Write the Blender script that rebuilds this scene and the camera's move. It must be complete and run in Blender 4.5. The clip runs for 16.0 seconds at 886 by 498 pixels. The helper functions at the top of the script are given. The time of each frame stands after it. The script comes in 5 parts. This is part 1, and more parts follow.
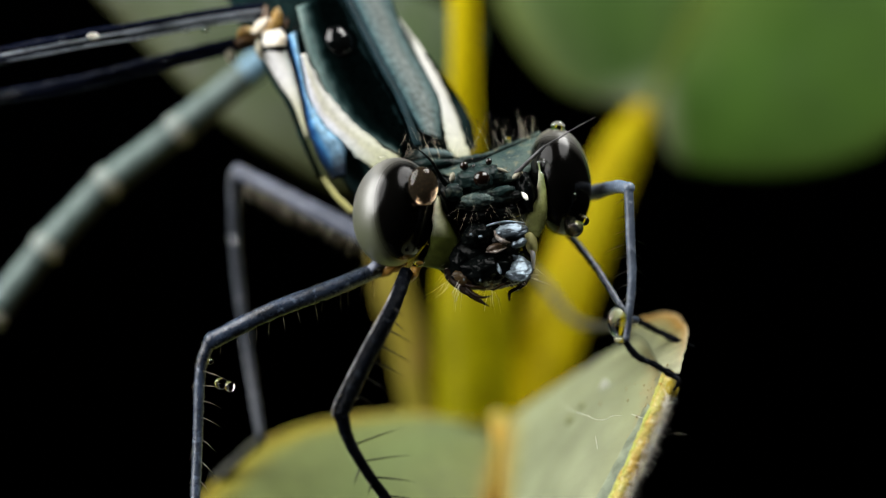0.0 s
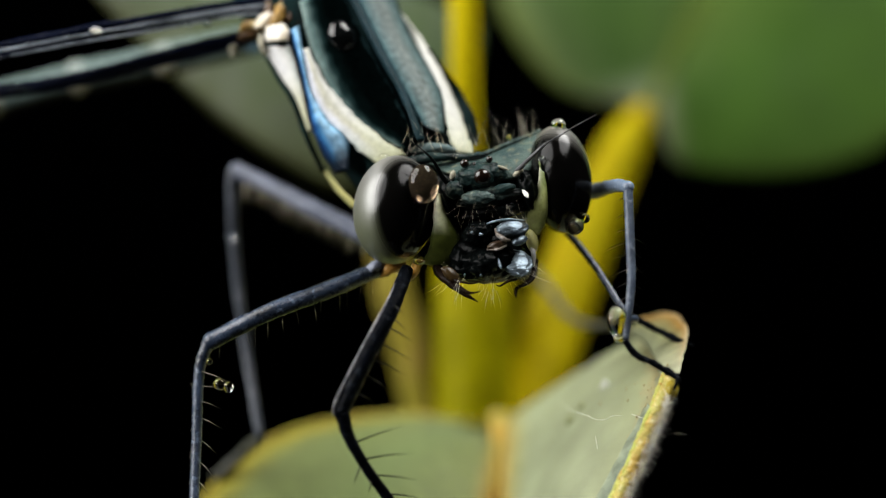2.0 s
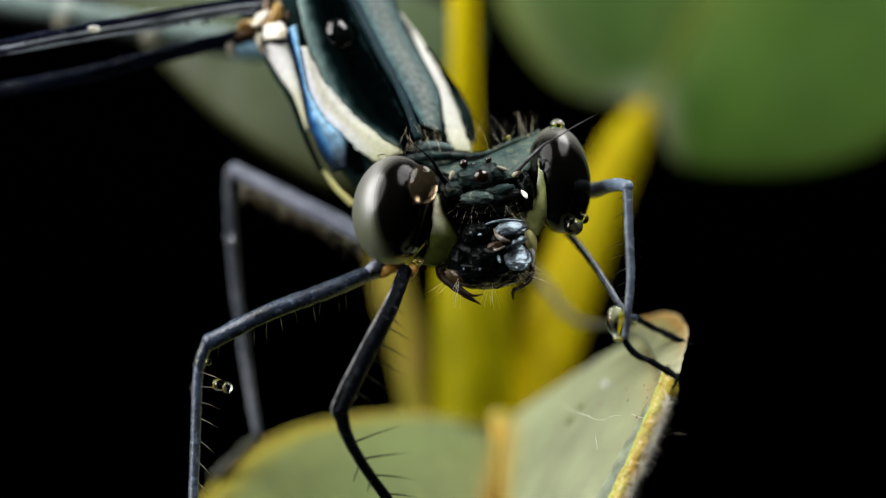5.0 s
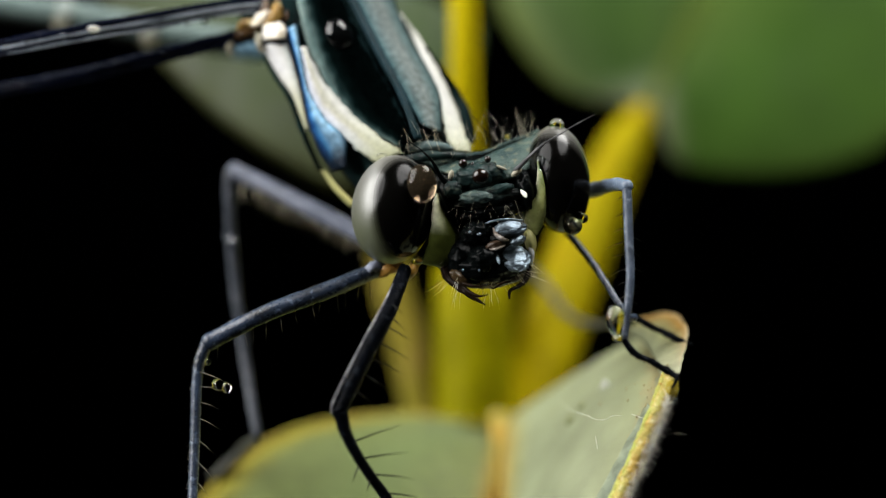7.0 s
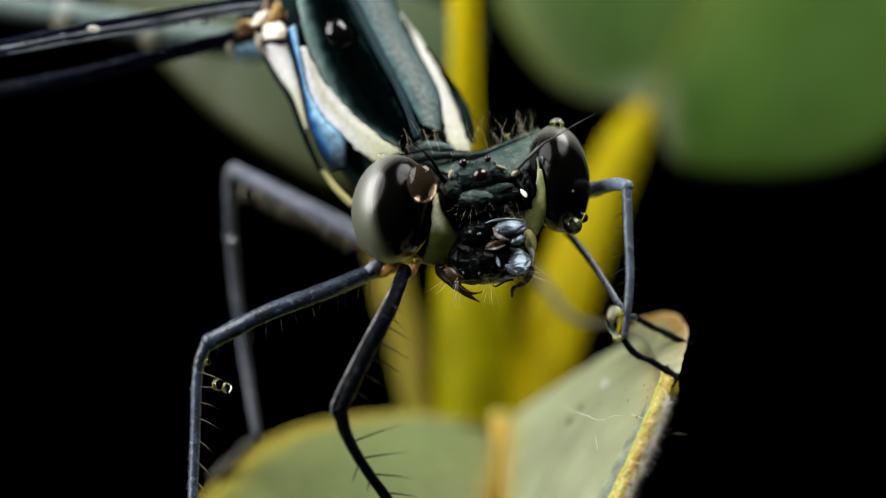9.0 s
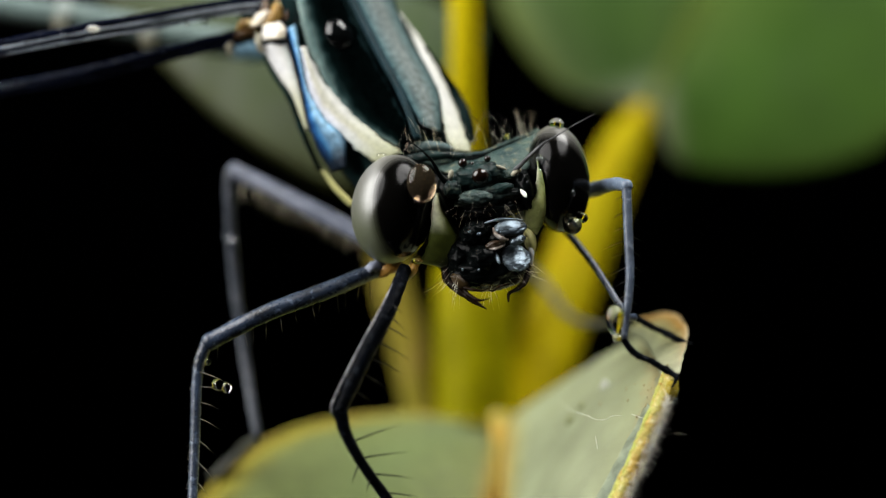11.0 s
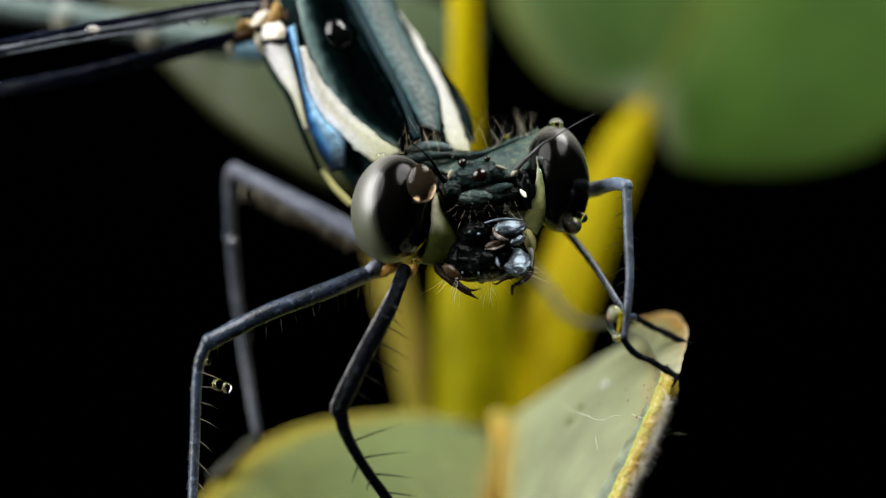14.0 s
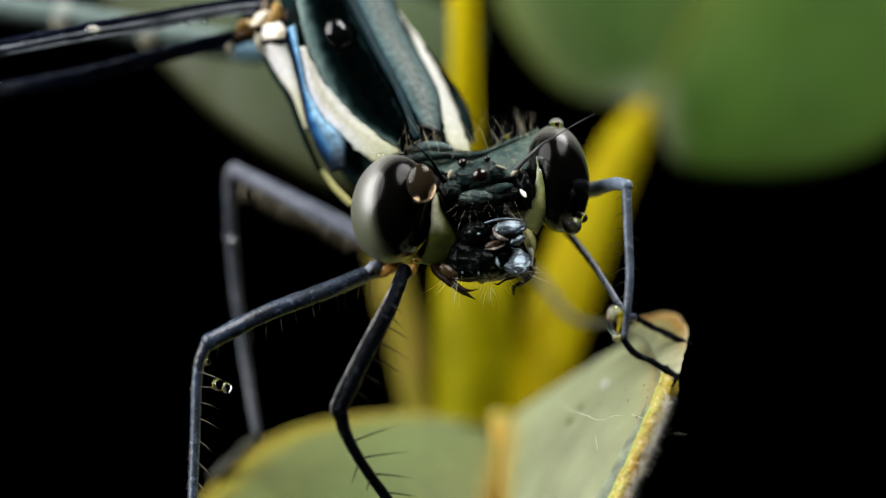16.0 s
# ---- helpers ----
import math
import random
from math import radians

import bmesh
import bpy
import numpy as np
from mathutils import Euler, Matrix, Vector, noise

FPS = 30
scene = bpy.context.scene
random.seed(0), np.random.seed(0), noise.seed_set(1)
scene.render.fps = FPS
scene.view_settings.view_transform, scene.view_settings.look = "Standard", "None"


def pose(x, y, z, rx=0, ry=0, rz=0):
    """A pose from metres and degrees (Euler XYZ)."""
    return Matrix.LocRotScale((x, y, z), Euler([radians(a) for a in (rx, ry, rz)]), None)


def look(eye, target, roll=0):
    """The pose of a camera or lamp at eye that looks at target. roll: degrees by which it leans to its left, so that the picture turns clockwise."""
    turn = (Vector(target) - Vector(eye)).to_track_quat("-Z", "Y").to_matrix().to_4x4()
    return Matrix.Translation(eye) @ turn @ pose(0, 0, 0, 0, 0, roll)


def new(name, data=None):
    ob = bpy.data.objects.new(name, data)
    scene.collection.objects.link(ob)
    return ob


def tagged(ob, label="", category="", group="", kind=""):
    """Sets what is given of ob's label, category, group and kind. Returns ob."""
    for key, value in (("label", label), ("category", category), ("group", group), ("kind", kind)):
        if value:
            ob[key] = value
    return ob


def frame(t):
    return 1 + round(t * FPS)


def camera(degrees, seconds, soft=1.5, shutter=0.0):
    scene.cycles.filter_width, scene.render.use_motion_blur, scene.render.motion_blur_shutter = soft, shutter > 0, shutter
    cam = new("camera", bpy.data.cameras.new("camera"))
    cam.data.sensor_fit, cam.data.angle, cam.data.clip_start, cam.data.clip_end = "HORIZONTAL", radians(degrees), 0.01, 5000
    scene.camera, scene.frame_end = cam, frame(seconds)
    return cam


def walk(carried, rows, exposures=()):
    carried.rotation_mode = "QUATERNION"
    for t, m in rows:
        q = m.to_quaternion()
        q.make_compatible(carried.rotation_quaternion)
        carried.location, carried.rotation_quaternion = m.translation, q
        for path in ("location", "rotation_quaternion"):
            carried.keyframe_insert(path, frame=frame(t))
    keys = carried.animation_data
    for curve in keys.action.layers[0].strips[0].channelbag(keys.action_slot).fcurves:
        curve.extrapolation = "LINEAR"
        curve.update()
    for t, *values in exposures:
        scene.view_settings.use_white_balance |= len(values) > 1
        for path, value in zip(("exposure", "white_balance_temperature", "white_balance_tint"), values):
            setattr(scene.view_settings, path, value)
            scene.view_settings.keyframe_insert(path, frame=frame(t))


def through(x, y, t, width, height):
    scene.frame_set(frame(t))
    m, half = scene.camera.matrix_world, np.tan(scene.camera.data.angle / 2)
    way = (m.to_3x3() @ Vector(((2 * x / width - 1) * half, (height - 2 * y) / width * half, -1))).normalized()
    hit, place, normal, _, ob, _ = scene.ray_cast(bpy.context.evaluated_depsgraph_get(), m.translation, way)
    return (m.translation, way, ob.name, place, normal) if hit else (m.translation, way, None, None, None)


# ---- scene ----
# Plan: millimetres, x to the right, y away from the lens, z up from the height of the lens.
# The lens stands 120 mm in front of the insect's face, 300 mm above the soil.
LIFT = 300.0
cam = camera(10.585, 16.0, soft=1.25)
cam.data.dof.use_dof = True
cam.data.dof.focus_distance = 0.1211
cam.data.dof.aperture_fstop = 24.0
CAM_AT = pose(0, -0.120, LIFT * 0.001, 90, 0, 0)
walk(cam, [(0.0, CAM_AT), (16.0, CAM_AT)])

# ---- night, lit by two soft flash heads ----
world = bpy.data.worlds.new("night")
scene.world = world
world.use_nodes = True
world.node_tree.nodes["Background"].inputs["Color"].default_value = (0.004, 0.005, 0.007, 1)
world.node_tree.nodes["Background"].inputs["Strength"].default_value = 0.02
scene.view_settings.exposure = -0.18


def soft_lamp(name, eye, target, wide, high, watts, colour):
    data = bpy.data.lights.new(name, "AREA")
    data.shape, data.size, data.size_y = "ELLIPSE", wide * 0.001, high * 0.001
    data.energy, data.color = watts, colour
    ob = new(name, data)
    up = Vector((0, 0, LIFT))
    ob.matrix_world = look((Vector(eye) + up) * 0.001, (Vector(target) + up) * 0.001)
    return ob


soft_lamp("flash_head_a", (-110, -28, 70), (0, 2, 0), 145, 160, 0.53, (0.975, 0.97, 0.945))
soft_lamp("flash_head_b", (54, -6, 118), (2, 2, 0), 150, 80, 0.37, (0.975, 0.97, 0.945))


# ---- materials ----
def ramp_mix(nt, fac, a, b):
    mix = nt.nodes.new("ShaderNodeMix")
    mix.data_type = "RGBA"
    nt.links.new(fac, mix.inputs["Factor"])
    for socket, value in ((mix.inputs["A"], a), (mix.inputs["B"], b)):
        if isinstance(value, tuple):
            socket.default_value = (*value, 1)
        else:
            nt.links.new(value, socket)
    return mix.outputs["Result"]


def noise_fac(nt, coords, scale, low, high, detail=4.0, kind="noise"):
    if kind == "noise":
        tex = nt.nodes.new("ShaderNodeTexNoise")
        tex.inputs["Detail"].default_value = detail
        out = tex.outputs["Fac"]
    elif kind == "rows":
        tex = nt.nodes.new("ShaderNodeTexWave")
        tex.bands_direction = "Z"
        tex.inputs["Distortion"].default_value = 0.6
        tex.inputs["Detail Scale"].default_value = 0.3
        out = tex.outputs["Fac"]
    else:
        tex = nt.nodes.new("ShaderNodeTexVoronoi")
        tex.inputs["Randomness"].default_value = 0.1
        out = tex.outputs["Distance"]
    tex.inputs["Scale"].default_value = scale
    nt.links.new(coords, tex.inputs["Vector"])
    span = nt.nodes.new("ShaderNodeMapRange")
    span.inputs["From Min"].default_value, span.inputs["From Max"].default_value = low, high
    nt.links.new(out, span.inputs["Value"])
    return span.outputs["Result"]


def surface(name, base, second, spots=None, rough=0.5, metal=0.0, coarse=1.0, fine=8.0, bump=0.3, bump_kind="noise",
            coat=0.0, spec=0.5, stretch=(1, 1, 1), through=0.0, sheen=0.0, bump_depth=0.02):
    """A worn, two-scale material. coarse, fine: cycles per millimetre of its patches and of its grain."""
    m = bpy.data.materials.new(name)
    m.use_nodes = True
    nt = m.node_tree
    bsdf = nt.nodes["Principled BSDF"]
    tc = nt.nodes.new("ShaderNodeTexCoord")
    mp = nt.nodes.new("ShaderNodeMapping")
    mp.inputs["Scale"].default_value = tuple(1000 * s for s in stretch)
    nt.links.new(tc.outputs["Object"], mp.inputs["Vector"])
    at = mp.outputs["Vector"]
    colour = ramp_mix(nt, noise_fac(nt, at, coarse, 0.35, 0.65), base, second)
    if spots:
        colour = ramp_mix(nt, noise_fac(nt, at, fine * 0.6, 0.56, 0.68), colour, spots)
    nt.links.new(colour, bsdf.inputs["Base Color"])
    rr = nt.nodes.new("ShaderNodeMapRange")
    rr.inputs["To Min"].default_value, rr.inputs["To Max"].default_value = rough * 0.8, min(1.0, rough * 1.25)
    nt.links.new(noise_fac(nt, at, fine, 0.3, 0.7), rr.inputs["Value"])
    nt.links.new(rr.outputs["Result"], bsdf.inputs["Roughness"])
    bsdf.inputs["Metallic"].default_value = metal
    bsdf.inputs["Specular IOR Level"].default_value = spec
    bsdf.inputs["Coat Weight"].default_value = coat
    bsdf.inputs["Coat Roughness"].default_value = 0.08
    if through:
        bsdf.inputs["Subsurface Weight"].default_value = through
        bsdf.inputs["Subsurface Radius"].default_value = (0.0006, 0.0008, 0.0002)
    if sheen:
        bsdf.inputs["Sheen Weight"].default_value = sheen
    if bump:
        bp = nt.nodes.new("ShaderNodeBump")
        bp.inputs["Strength"].default_value, bp.inputs["Distance"].default_value = bump, bump_depth * 0.001
        nt.links.new(noise_fac(nt, at, fine, 0.2, 0.8, 6.0, bump_kind), bp.inputs["Height"])
        nt.links.new(bp.outputs["Normal"], bsdf.inputs["Normal"])
    return m


def water(name, tint, clear=1.0):
    m = bpy.data.materials.new(name)
    m.use_nodes = True
    b = m.node_tree.nodes["Principled BSDF"]
    b.inputs["Base Color"].default_value = (*tint, 1)
    b.inputs["Transmission Weight"].default_value = clear
    b.inputs["IOR"].default_value = 1.33
    b.inputs["Roughness"].default_value = 0.0
    return m


WATER = water("water", (1, 1, 1))
WATER_AMBER = water("tinged_water", (0.40, 0.30, 0.19), 0.96)
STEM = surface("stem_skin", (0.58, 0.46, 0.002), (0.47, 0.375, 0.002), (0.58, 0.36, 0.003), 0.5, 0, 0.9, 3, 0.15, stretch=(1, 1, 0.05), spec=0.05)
BRANCH = surface("branch_skin", (0.40, 0.325, 0.002), (0.32, 0.265, 0.002), (0.42, 0.27, 0.003), 0.5, 0, 0.9, 3, 0.15, stretch=(1, 1, 0.05), spec=0.05)


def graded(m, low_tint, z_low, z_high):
    """Blends the skin into low_tint towards the root, between two heights of the plan."""
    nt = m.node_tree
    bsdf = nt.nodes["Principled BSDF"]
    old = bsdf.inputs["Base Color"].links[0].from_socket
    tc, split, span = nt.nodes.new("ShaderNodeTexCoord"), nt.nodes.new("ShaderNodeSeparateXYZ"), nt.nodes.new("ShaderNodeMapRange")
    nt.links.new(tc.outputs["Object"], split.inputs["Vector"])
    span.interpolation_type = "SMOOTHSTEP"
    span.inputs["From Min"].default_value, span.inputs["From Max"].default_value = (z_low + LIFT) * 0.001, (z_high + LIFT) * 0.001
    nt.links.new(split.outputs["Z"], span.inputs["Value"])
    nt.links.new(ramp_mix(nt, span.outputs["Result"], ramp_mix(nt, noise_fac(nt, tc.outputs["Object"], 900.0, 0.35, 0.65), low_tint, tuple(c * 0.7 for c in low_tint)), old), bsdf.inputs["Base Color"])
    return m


STEM_DULL = surface("dull_stem_skin", (0.25, 0.195, 0.03), (0.16, 0.14, 0.010), (0.28, 0.20, 0.05), 0.6, 0, 0.8, 3, 0.15, stretch=(1, 1, 0.05), spec=0.05)
RIM = surface("leaf_rim", (0.28, 0.25, 0.03), (0.30, 0.20, 0.03), None, 0.6, 0, 1.4, 8, 0.3, spec=0.2)
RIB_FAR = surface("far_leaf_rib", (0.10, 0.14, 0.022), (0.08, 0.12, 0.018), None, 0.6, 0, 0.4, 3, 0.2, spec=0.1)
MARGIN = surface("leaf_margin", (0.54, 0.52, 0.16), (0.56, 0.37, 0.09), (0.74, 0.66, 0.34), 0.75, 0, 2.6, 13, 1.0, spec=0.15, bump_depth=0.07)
LIP = surface("margin_lip_skin", (0.46, 0.49, 0.11), (0.50, 0.44, 0.12), (0.46, 0.28, 0.06), 0.65, 0, 2.4, 8, 0.8, spec=0.2, bump_depth=0.06)
OCHRE = surface("ochre_margin_skin", (0.40, 0.30, 0.02), (0.30, 0.22, 0.02), (0.42, 0.36, 0.12), 0.55, 0, 2.0, 8, 0.5, spec=0.3)
RUST = surface("midrib_skin", (0.46, 0.24, 0.025), (0.36, 0.30, 0.06), None, 0.6, 0, 0.8, 8, 0.3, spec=0.2)
SPECKLE = surface("rusty_fleck_skin", (0.34, 0.25, 0.09), (0.28, 0.24, 0.12), None, 0.6, 0, 2, 8, 0.3)
FUZZ_SPOT = surface("pale_blade_spot", (0.56, 0.58, 0.48), (0.48, 0.50, 0.40), None, 0.6, 0, 2, 8, 0.3)
LEAF_SPOT = surface("olive_blade_spot", (0.22, 0.25, 0.10), (0.26, 0.27, 0.13), None, 0.6, 0, 2, 8, 0.3)
FUZZ = surface("pale_hair", (0.95, 0.94, 0.88), (0.92, 0.86, 0.66), None, 0.5, 0, 3, 10, 0)
BRISTLE = surface("dark_bristle", (0.006, 0.006, 0.006), (0.014, 0.013, 0.011), None, 0.4, 0, 3, 10, 0, spec=0.1)
HAIR = surface("grey_hair", (0.40, 0.36, 0.27), (0.16, 0.14, 0.10), None, 0.45, 0, 3, 10, 0)
NECK_HAIR = surface("tan_hair", (0.95, 0.90, 0.76), (0.74, 0.66, 0.46), None, 0.45, 0, 2, 10, 0)
SHELL = surface("black_shell", (0.0015, 0.002, 0.002), (0.003, 0.004, 0.004), None, 0.13, 0, 2.5, 14, 0.4, spec=0.055)
BLACK_GLOSS = surface("glossy_black_dome", (0.0015, 0.0018, 0.002), (0.0025, 0.003, 0.003), None, 0.12, 0, 2.5, 10, 0.05, spec=0.5)
GREEN_SHELL = surface("dark_green_shell", (0.004, 0.009, 0.009), (0.016, 0.034, 0.032), (0.060, 0.072, 0.056), 0.36, 0, 3.0, 7, 0.9, spec=0.12)
CROWN = surface("rough_teal_crown", (0.022, 0.044, 0.044), (0.062, 0.094, 0.080), (0.14, 0.145, 0.095), 0.42, 0, 1.5, 9, 1.0, spec=0.2, bump_depth=0.035)
BROW_PALE = surface("pale_teal_shell", (0.060, 0.095, 0.088), (0.028, 0.046, 0.044), (0.15, 0.18, 0.15), 0.4, 0, 3.0, 10, 0.9, spec=0.2, bump_depth=0.03)
BROW_SHELL = surface("black_green_shell", (0.004, 0.006, 0.006), (0.010, 0.018, 0.017), (0.04, 0.055, 0.048), 0.34, 0, 3.0, 8, 0.8, spec=0.12)
DARK_PLATE = surface("velvet_black_green_shell", (0.0025, 0.006, 0.006), (0.007, 0.020, 0.020), (0.014, 0.032, 0.031), 0.5, 0, 1.1, 14, 0.4, spec=0.02)
TEAL = surface("teal_shell", (0.065, 0.120, 0.125), (0.12, 0.165, 0.165), (0.20, 0.24, 0.235), 0.5, 0, 1.4, 12, 0.7, spec=0.1, stretch=(0.45, 1, 1.8))
KEEL = surface("blue_teal_keel", (0.006, 0.019, 0.022), (0.013, 0.034, 0.044), None, 0.45, 0, 1.0, 12, 0.5, spec=0.1)
IVORY = surface("mottled_ivory", (0.72, 0.68, 0.62), (0.60, 0.50, 0.34), (0.80, 0.78, 0.74), 0.4, 0, 1.6, 5, 0.5)
YELLOWISH = surface("yellow_stripe", (0.62, 0.58, 0.22), (0.50, 0.48, 0.20), None, 0.45, 0, 0.8, 12, 0.3)
BLUE_DULL = surface("dull_blue_band", (0.12, 0.27, 0.42), (0.16, 0.28, 0.36), None, 0.5, 0, 1.0, 9, 0.4)
AMBER = surface("amber_hinge", (0.34, 0.20, 0.05), (0.10, 0.055, 0.018), (0.52, 0.40, 0.18), 0.4, 0, 1.6, 4, 0.5, spec=0.3)
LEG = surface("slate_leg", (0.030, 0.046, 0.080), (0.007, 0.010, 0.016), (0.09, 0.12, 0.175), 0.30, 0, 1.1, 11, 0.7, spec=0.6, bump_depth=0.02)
# LEG_LIT and LEG_SHADE are a lit and a shaded copy of one slate skin.
LEG_LIT = surface("lit_slate_leg", (0.17, 0.225, 0.315), (0.09, 0.115, 0.155), (0.23, 0.285, 0.37), 0.38, 0, 1.6, 12, 0.5, spec=0.5)
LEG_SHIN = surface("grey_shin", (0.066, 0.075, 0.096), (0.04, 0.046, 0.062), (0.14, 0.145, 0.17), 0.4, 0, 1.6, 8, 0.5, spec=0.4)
LEG_SHADE = surface("shaded_slate_shin", (0.085, 0.11, 0.155), (0.04, 0.052, 0.072), (0.17, 0.20, 0.25), 0.36, 0, 1.4, 9, 0.6, spec=0.5)
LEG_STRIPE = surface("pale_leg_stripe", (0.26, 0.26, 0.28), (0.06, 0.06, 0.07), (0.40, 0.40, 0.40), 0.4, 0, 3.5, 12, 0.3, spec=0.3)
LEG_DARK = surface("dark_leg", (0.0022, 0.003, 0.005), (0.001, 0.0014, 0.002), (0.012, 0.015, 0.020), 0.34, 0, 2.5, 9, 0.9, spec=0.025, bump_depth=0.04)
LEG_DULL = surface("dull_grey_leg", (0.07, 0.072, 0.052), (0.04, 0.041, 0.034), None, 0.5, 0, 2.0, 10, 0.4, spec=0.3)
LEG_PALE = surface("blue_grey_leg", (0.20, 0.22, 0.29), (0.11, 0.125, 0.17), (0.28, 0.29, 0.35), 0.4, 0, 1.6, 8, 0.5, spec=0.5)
ABDOMEN_TOP = surface("abdomen_shell", (0.12, 0.172, 0.160), (0.08, 0.118, 0.112), (0.17, 0.22, 0.20), 0.5, 0, 0.8, 12, 0.3)
JOINT_TOP = surface("joint_shell", (0.28, 0.32, 0.29), (0.22, 0.26, 0.24), None, 0.5, 0, 1.0, 10, 0.2)
RING = surface("pale_ring", (0.40, 0.37, 0.28), (0.26, 0.24, 0.17), None, 0.5, 0, 1.0, 10, 0.2)
# Near-white skin that paints wet glints on wing and head.
GLINT_WHITE = surface("white_glint_skin", (0.95, 0.93, 0.86), (0.9, 0.86, 0.74), None, 0.15, 0, 3, 10, 0.1)
GLOSS = surface("metallic_blue_black_plate", (0.21, 0.265, 0.31), (0.08, 0.105, 0.13), (0.010, 0.013, 0.017), 0.33, 0.8, 2.0, 5, 0.8, coat=0.08, bump_depth=0.03, stretch=(0.7, 1, 2.0))
WING = surface("black_wing_edge", (0.002, 0.003, 0.008), (0.005, 0.007, 0.018), None, 0.24, 0, 1.4, 4, 0.6, spec=0.2, stretch=(0.25, 1, 1.6), bump_depth=0.05)
# Pale dashes paint the wet wing's streaky highlights into the vein colour.
GLOSS_VEIN = surface("gloss_streak_vein", (0.05, 0.06, 0.08), (0.50, 0.56, 0.64), (0.02, 0.022, 0.03), 0.2, 0, 1.0, 4, 0.4, spec=0.7, stretch=(0.5, 1, 1))
SOIL = surface("dark_soil", (0.030, 0.024, 0.018), (0.018, 0.015, 0.012), (0.05, 0.04, 0.03), 0.9, 0, 0.02, 0.4, 0.6, bump_depth=2.0)


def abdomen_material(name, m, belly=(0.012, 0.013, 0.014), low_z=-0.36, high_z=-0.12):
    """Blends the colour of m into another tone towards the underside."""
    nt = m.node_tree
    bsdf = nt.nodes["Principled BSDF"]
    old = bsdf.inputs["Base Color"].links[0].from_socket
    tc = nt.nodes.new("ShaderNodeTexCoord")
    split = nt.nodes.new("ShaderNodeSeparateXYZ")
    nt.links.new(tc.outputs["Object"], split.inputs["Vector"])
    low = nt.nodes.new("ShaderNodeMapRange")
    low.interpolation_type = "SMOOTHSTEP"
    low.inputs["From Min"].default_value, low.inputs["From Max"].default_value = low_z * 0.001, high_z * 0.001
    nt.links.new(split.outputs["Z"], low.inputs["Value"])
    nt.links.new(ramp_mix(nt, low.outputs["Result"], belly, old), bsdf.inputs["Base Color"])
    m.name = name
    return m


ABDOMEN = abdomen_material("dark_below_abdomen", ABDOMEN_TOP)
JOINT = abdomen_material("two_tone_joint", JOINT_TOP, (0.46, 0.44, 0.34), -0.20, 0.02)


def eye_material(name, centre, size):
    """Black facets that turn to pale olive-grey towards the rim; the black field paints in the view-dependent
    pseudopupil. centre and size of the black field in plan millimetres from the head's pivot.
    """
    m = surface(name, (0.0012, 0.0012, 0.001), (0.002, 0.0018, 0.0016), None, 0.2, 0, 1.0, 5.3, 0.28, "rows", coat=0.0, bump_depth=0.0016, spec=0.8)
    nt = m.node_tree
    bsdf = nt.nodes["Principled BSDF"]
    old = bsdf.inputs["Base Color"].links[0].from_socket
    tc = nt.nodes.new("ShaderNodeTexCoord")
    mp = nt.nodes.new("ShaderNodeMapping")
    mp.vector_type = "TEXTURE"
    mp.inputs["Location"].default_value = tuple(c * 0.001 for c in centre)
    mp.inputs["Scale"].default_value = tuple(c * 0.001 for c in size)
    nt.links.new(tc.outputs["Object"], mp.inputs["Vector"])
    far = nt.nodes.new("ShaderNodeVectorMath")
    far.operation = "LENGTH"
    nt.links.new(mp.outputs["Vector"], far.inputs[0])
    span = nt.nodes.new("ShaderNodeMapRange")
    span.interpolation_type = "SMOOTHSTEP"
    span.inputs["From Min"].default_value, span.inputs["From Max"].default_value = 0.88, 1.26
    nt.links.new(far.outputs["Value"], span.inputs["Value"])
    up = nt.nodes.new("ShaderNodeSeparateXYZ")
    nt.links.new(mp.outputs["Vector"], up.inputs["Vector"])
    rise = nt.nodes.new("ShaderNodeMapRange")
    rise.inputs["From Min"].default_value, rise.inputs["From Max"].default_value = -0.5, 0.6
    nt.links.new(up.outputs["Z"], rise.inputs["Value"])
    # Rim tint is lighter above, with some of the flash light painted in.
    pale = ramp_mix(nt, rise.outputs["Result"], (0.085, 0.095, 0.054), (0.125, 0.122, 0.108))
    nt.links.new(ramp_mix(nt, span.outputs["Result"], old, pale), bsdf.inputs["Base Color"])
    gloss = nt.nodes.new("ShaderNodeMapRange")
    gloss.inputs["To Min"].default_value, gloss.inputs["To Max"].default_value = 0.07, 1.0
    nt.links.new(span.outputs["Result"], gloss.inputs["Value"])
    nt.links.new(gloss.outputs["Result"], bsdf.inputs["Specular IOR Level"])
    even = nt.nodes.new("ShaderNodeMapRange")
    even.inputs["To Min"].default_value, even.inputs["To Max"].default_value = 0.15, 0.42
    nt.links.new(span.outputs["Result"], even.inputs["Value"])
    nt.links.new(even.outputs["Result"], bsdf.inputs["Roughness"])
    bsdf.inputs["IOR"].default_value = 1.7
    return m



def clear_membrane():
    m = bpy.data.materials.new("clear_membrane")
    m.use_nodes = True
    nt = m.node_tree
    clear, shine, mix = nt.nodes.new("ShaderNodeBsdfTransparent"), nt.nodes.new("ShaderNodeBsdfGlossy"), nt.nodes.new("ShaderNodeMixShader")
    clear.inputs["Color"].default_value = (0.86, 0.88, 0.88, 1)
    shine.inputs["Roughness"].default_value = 0.3
    mix.inputs["Fac"].default_value = 0.05
    nt.links.new(clear.outputs["BSDF"], mix.inputs[1])
    nt.links.new(shine.outputs["BSDF"], mix.inputs[2])
    nt.links.new(mix.outputs["Shader"], nt.nodes["Material Output"].inputs["Surface"])
    return m


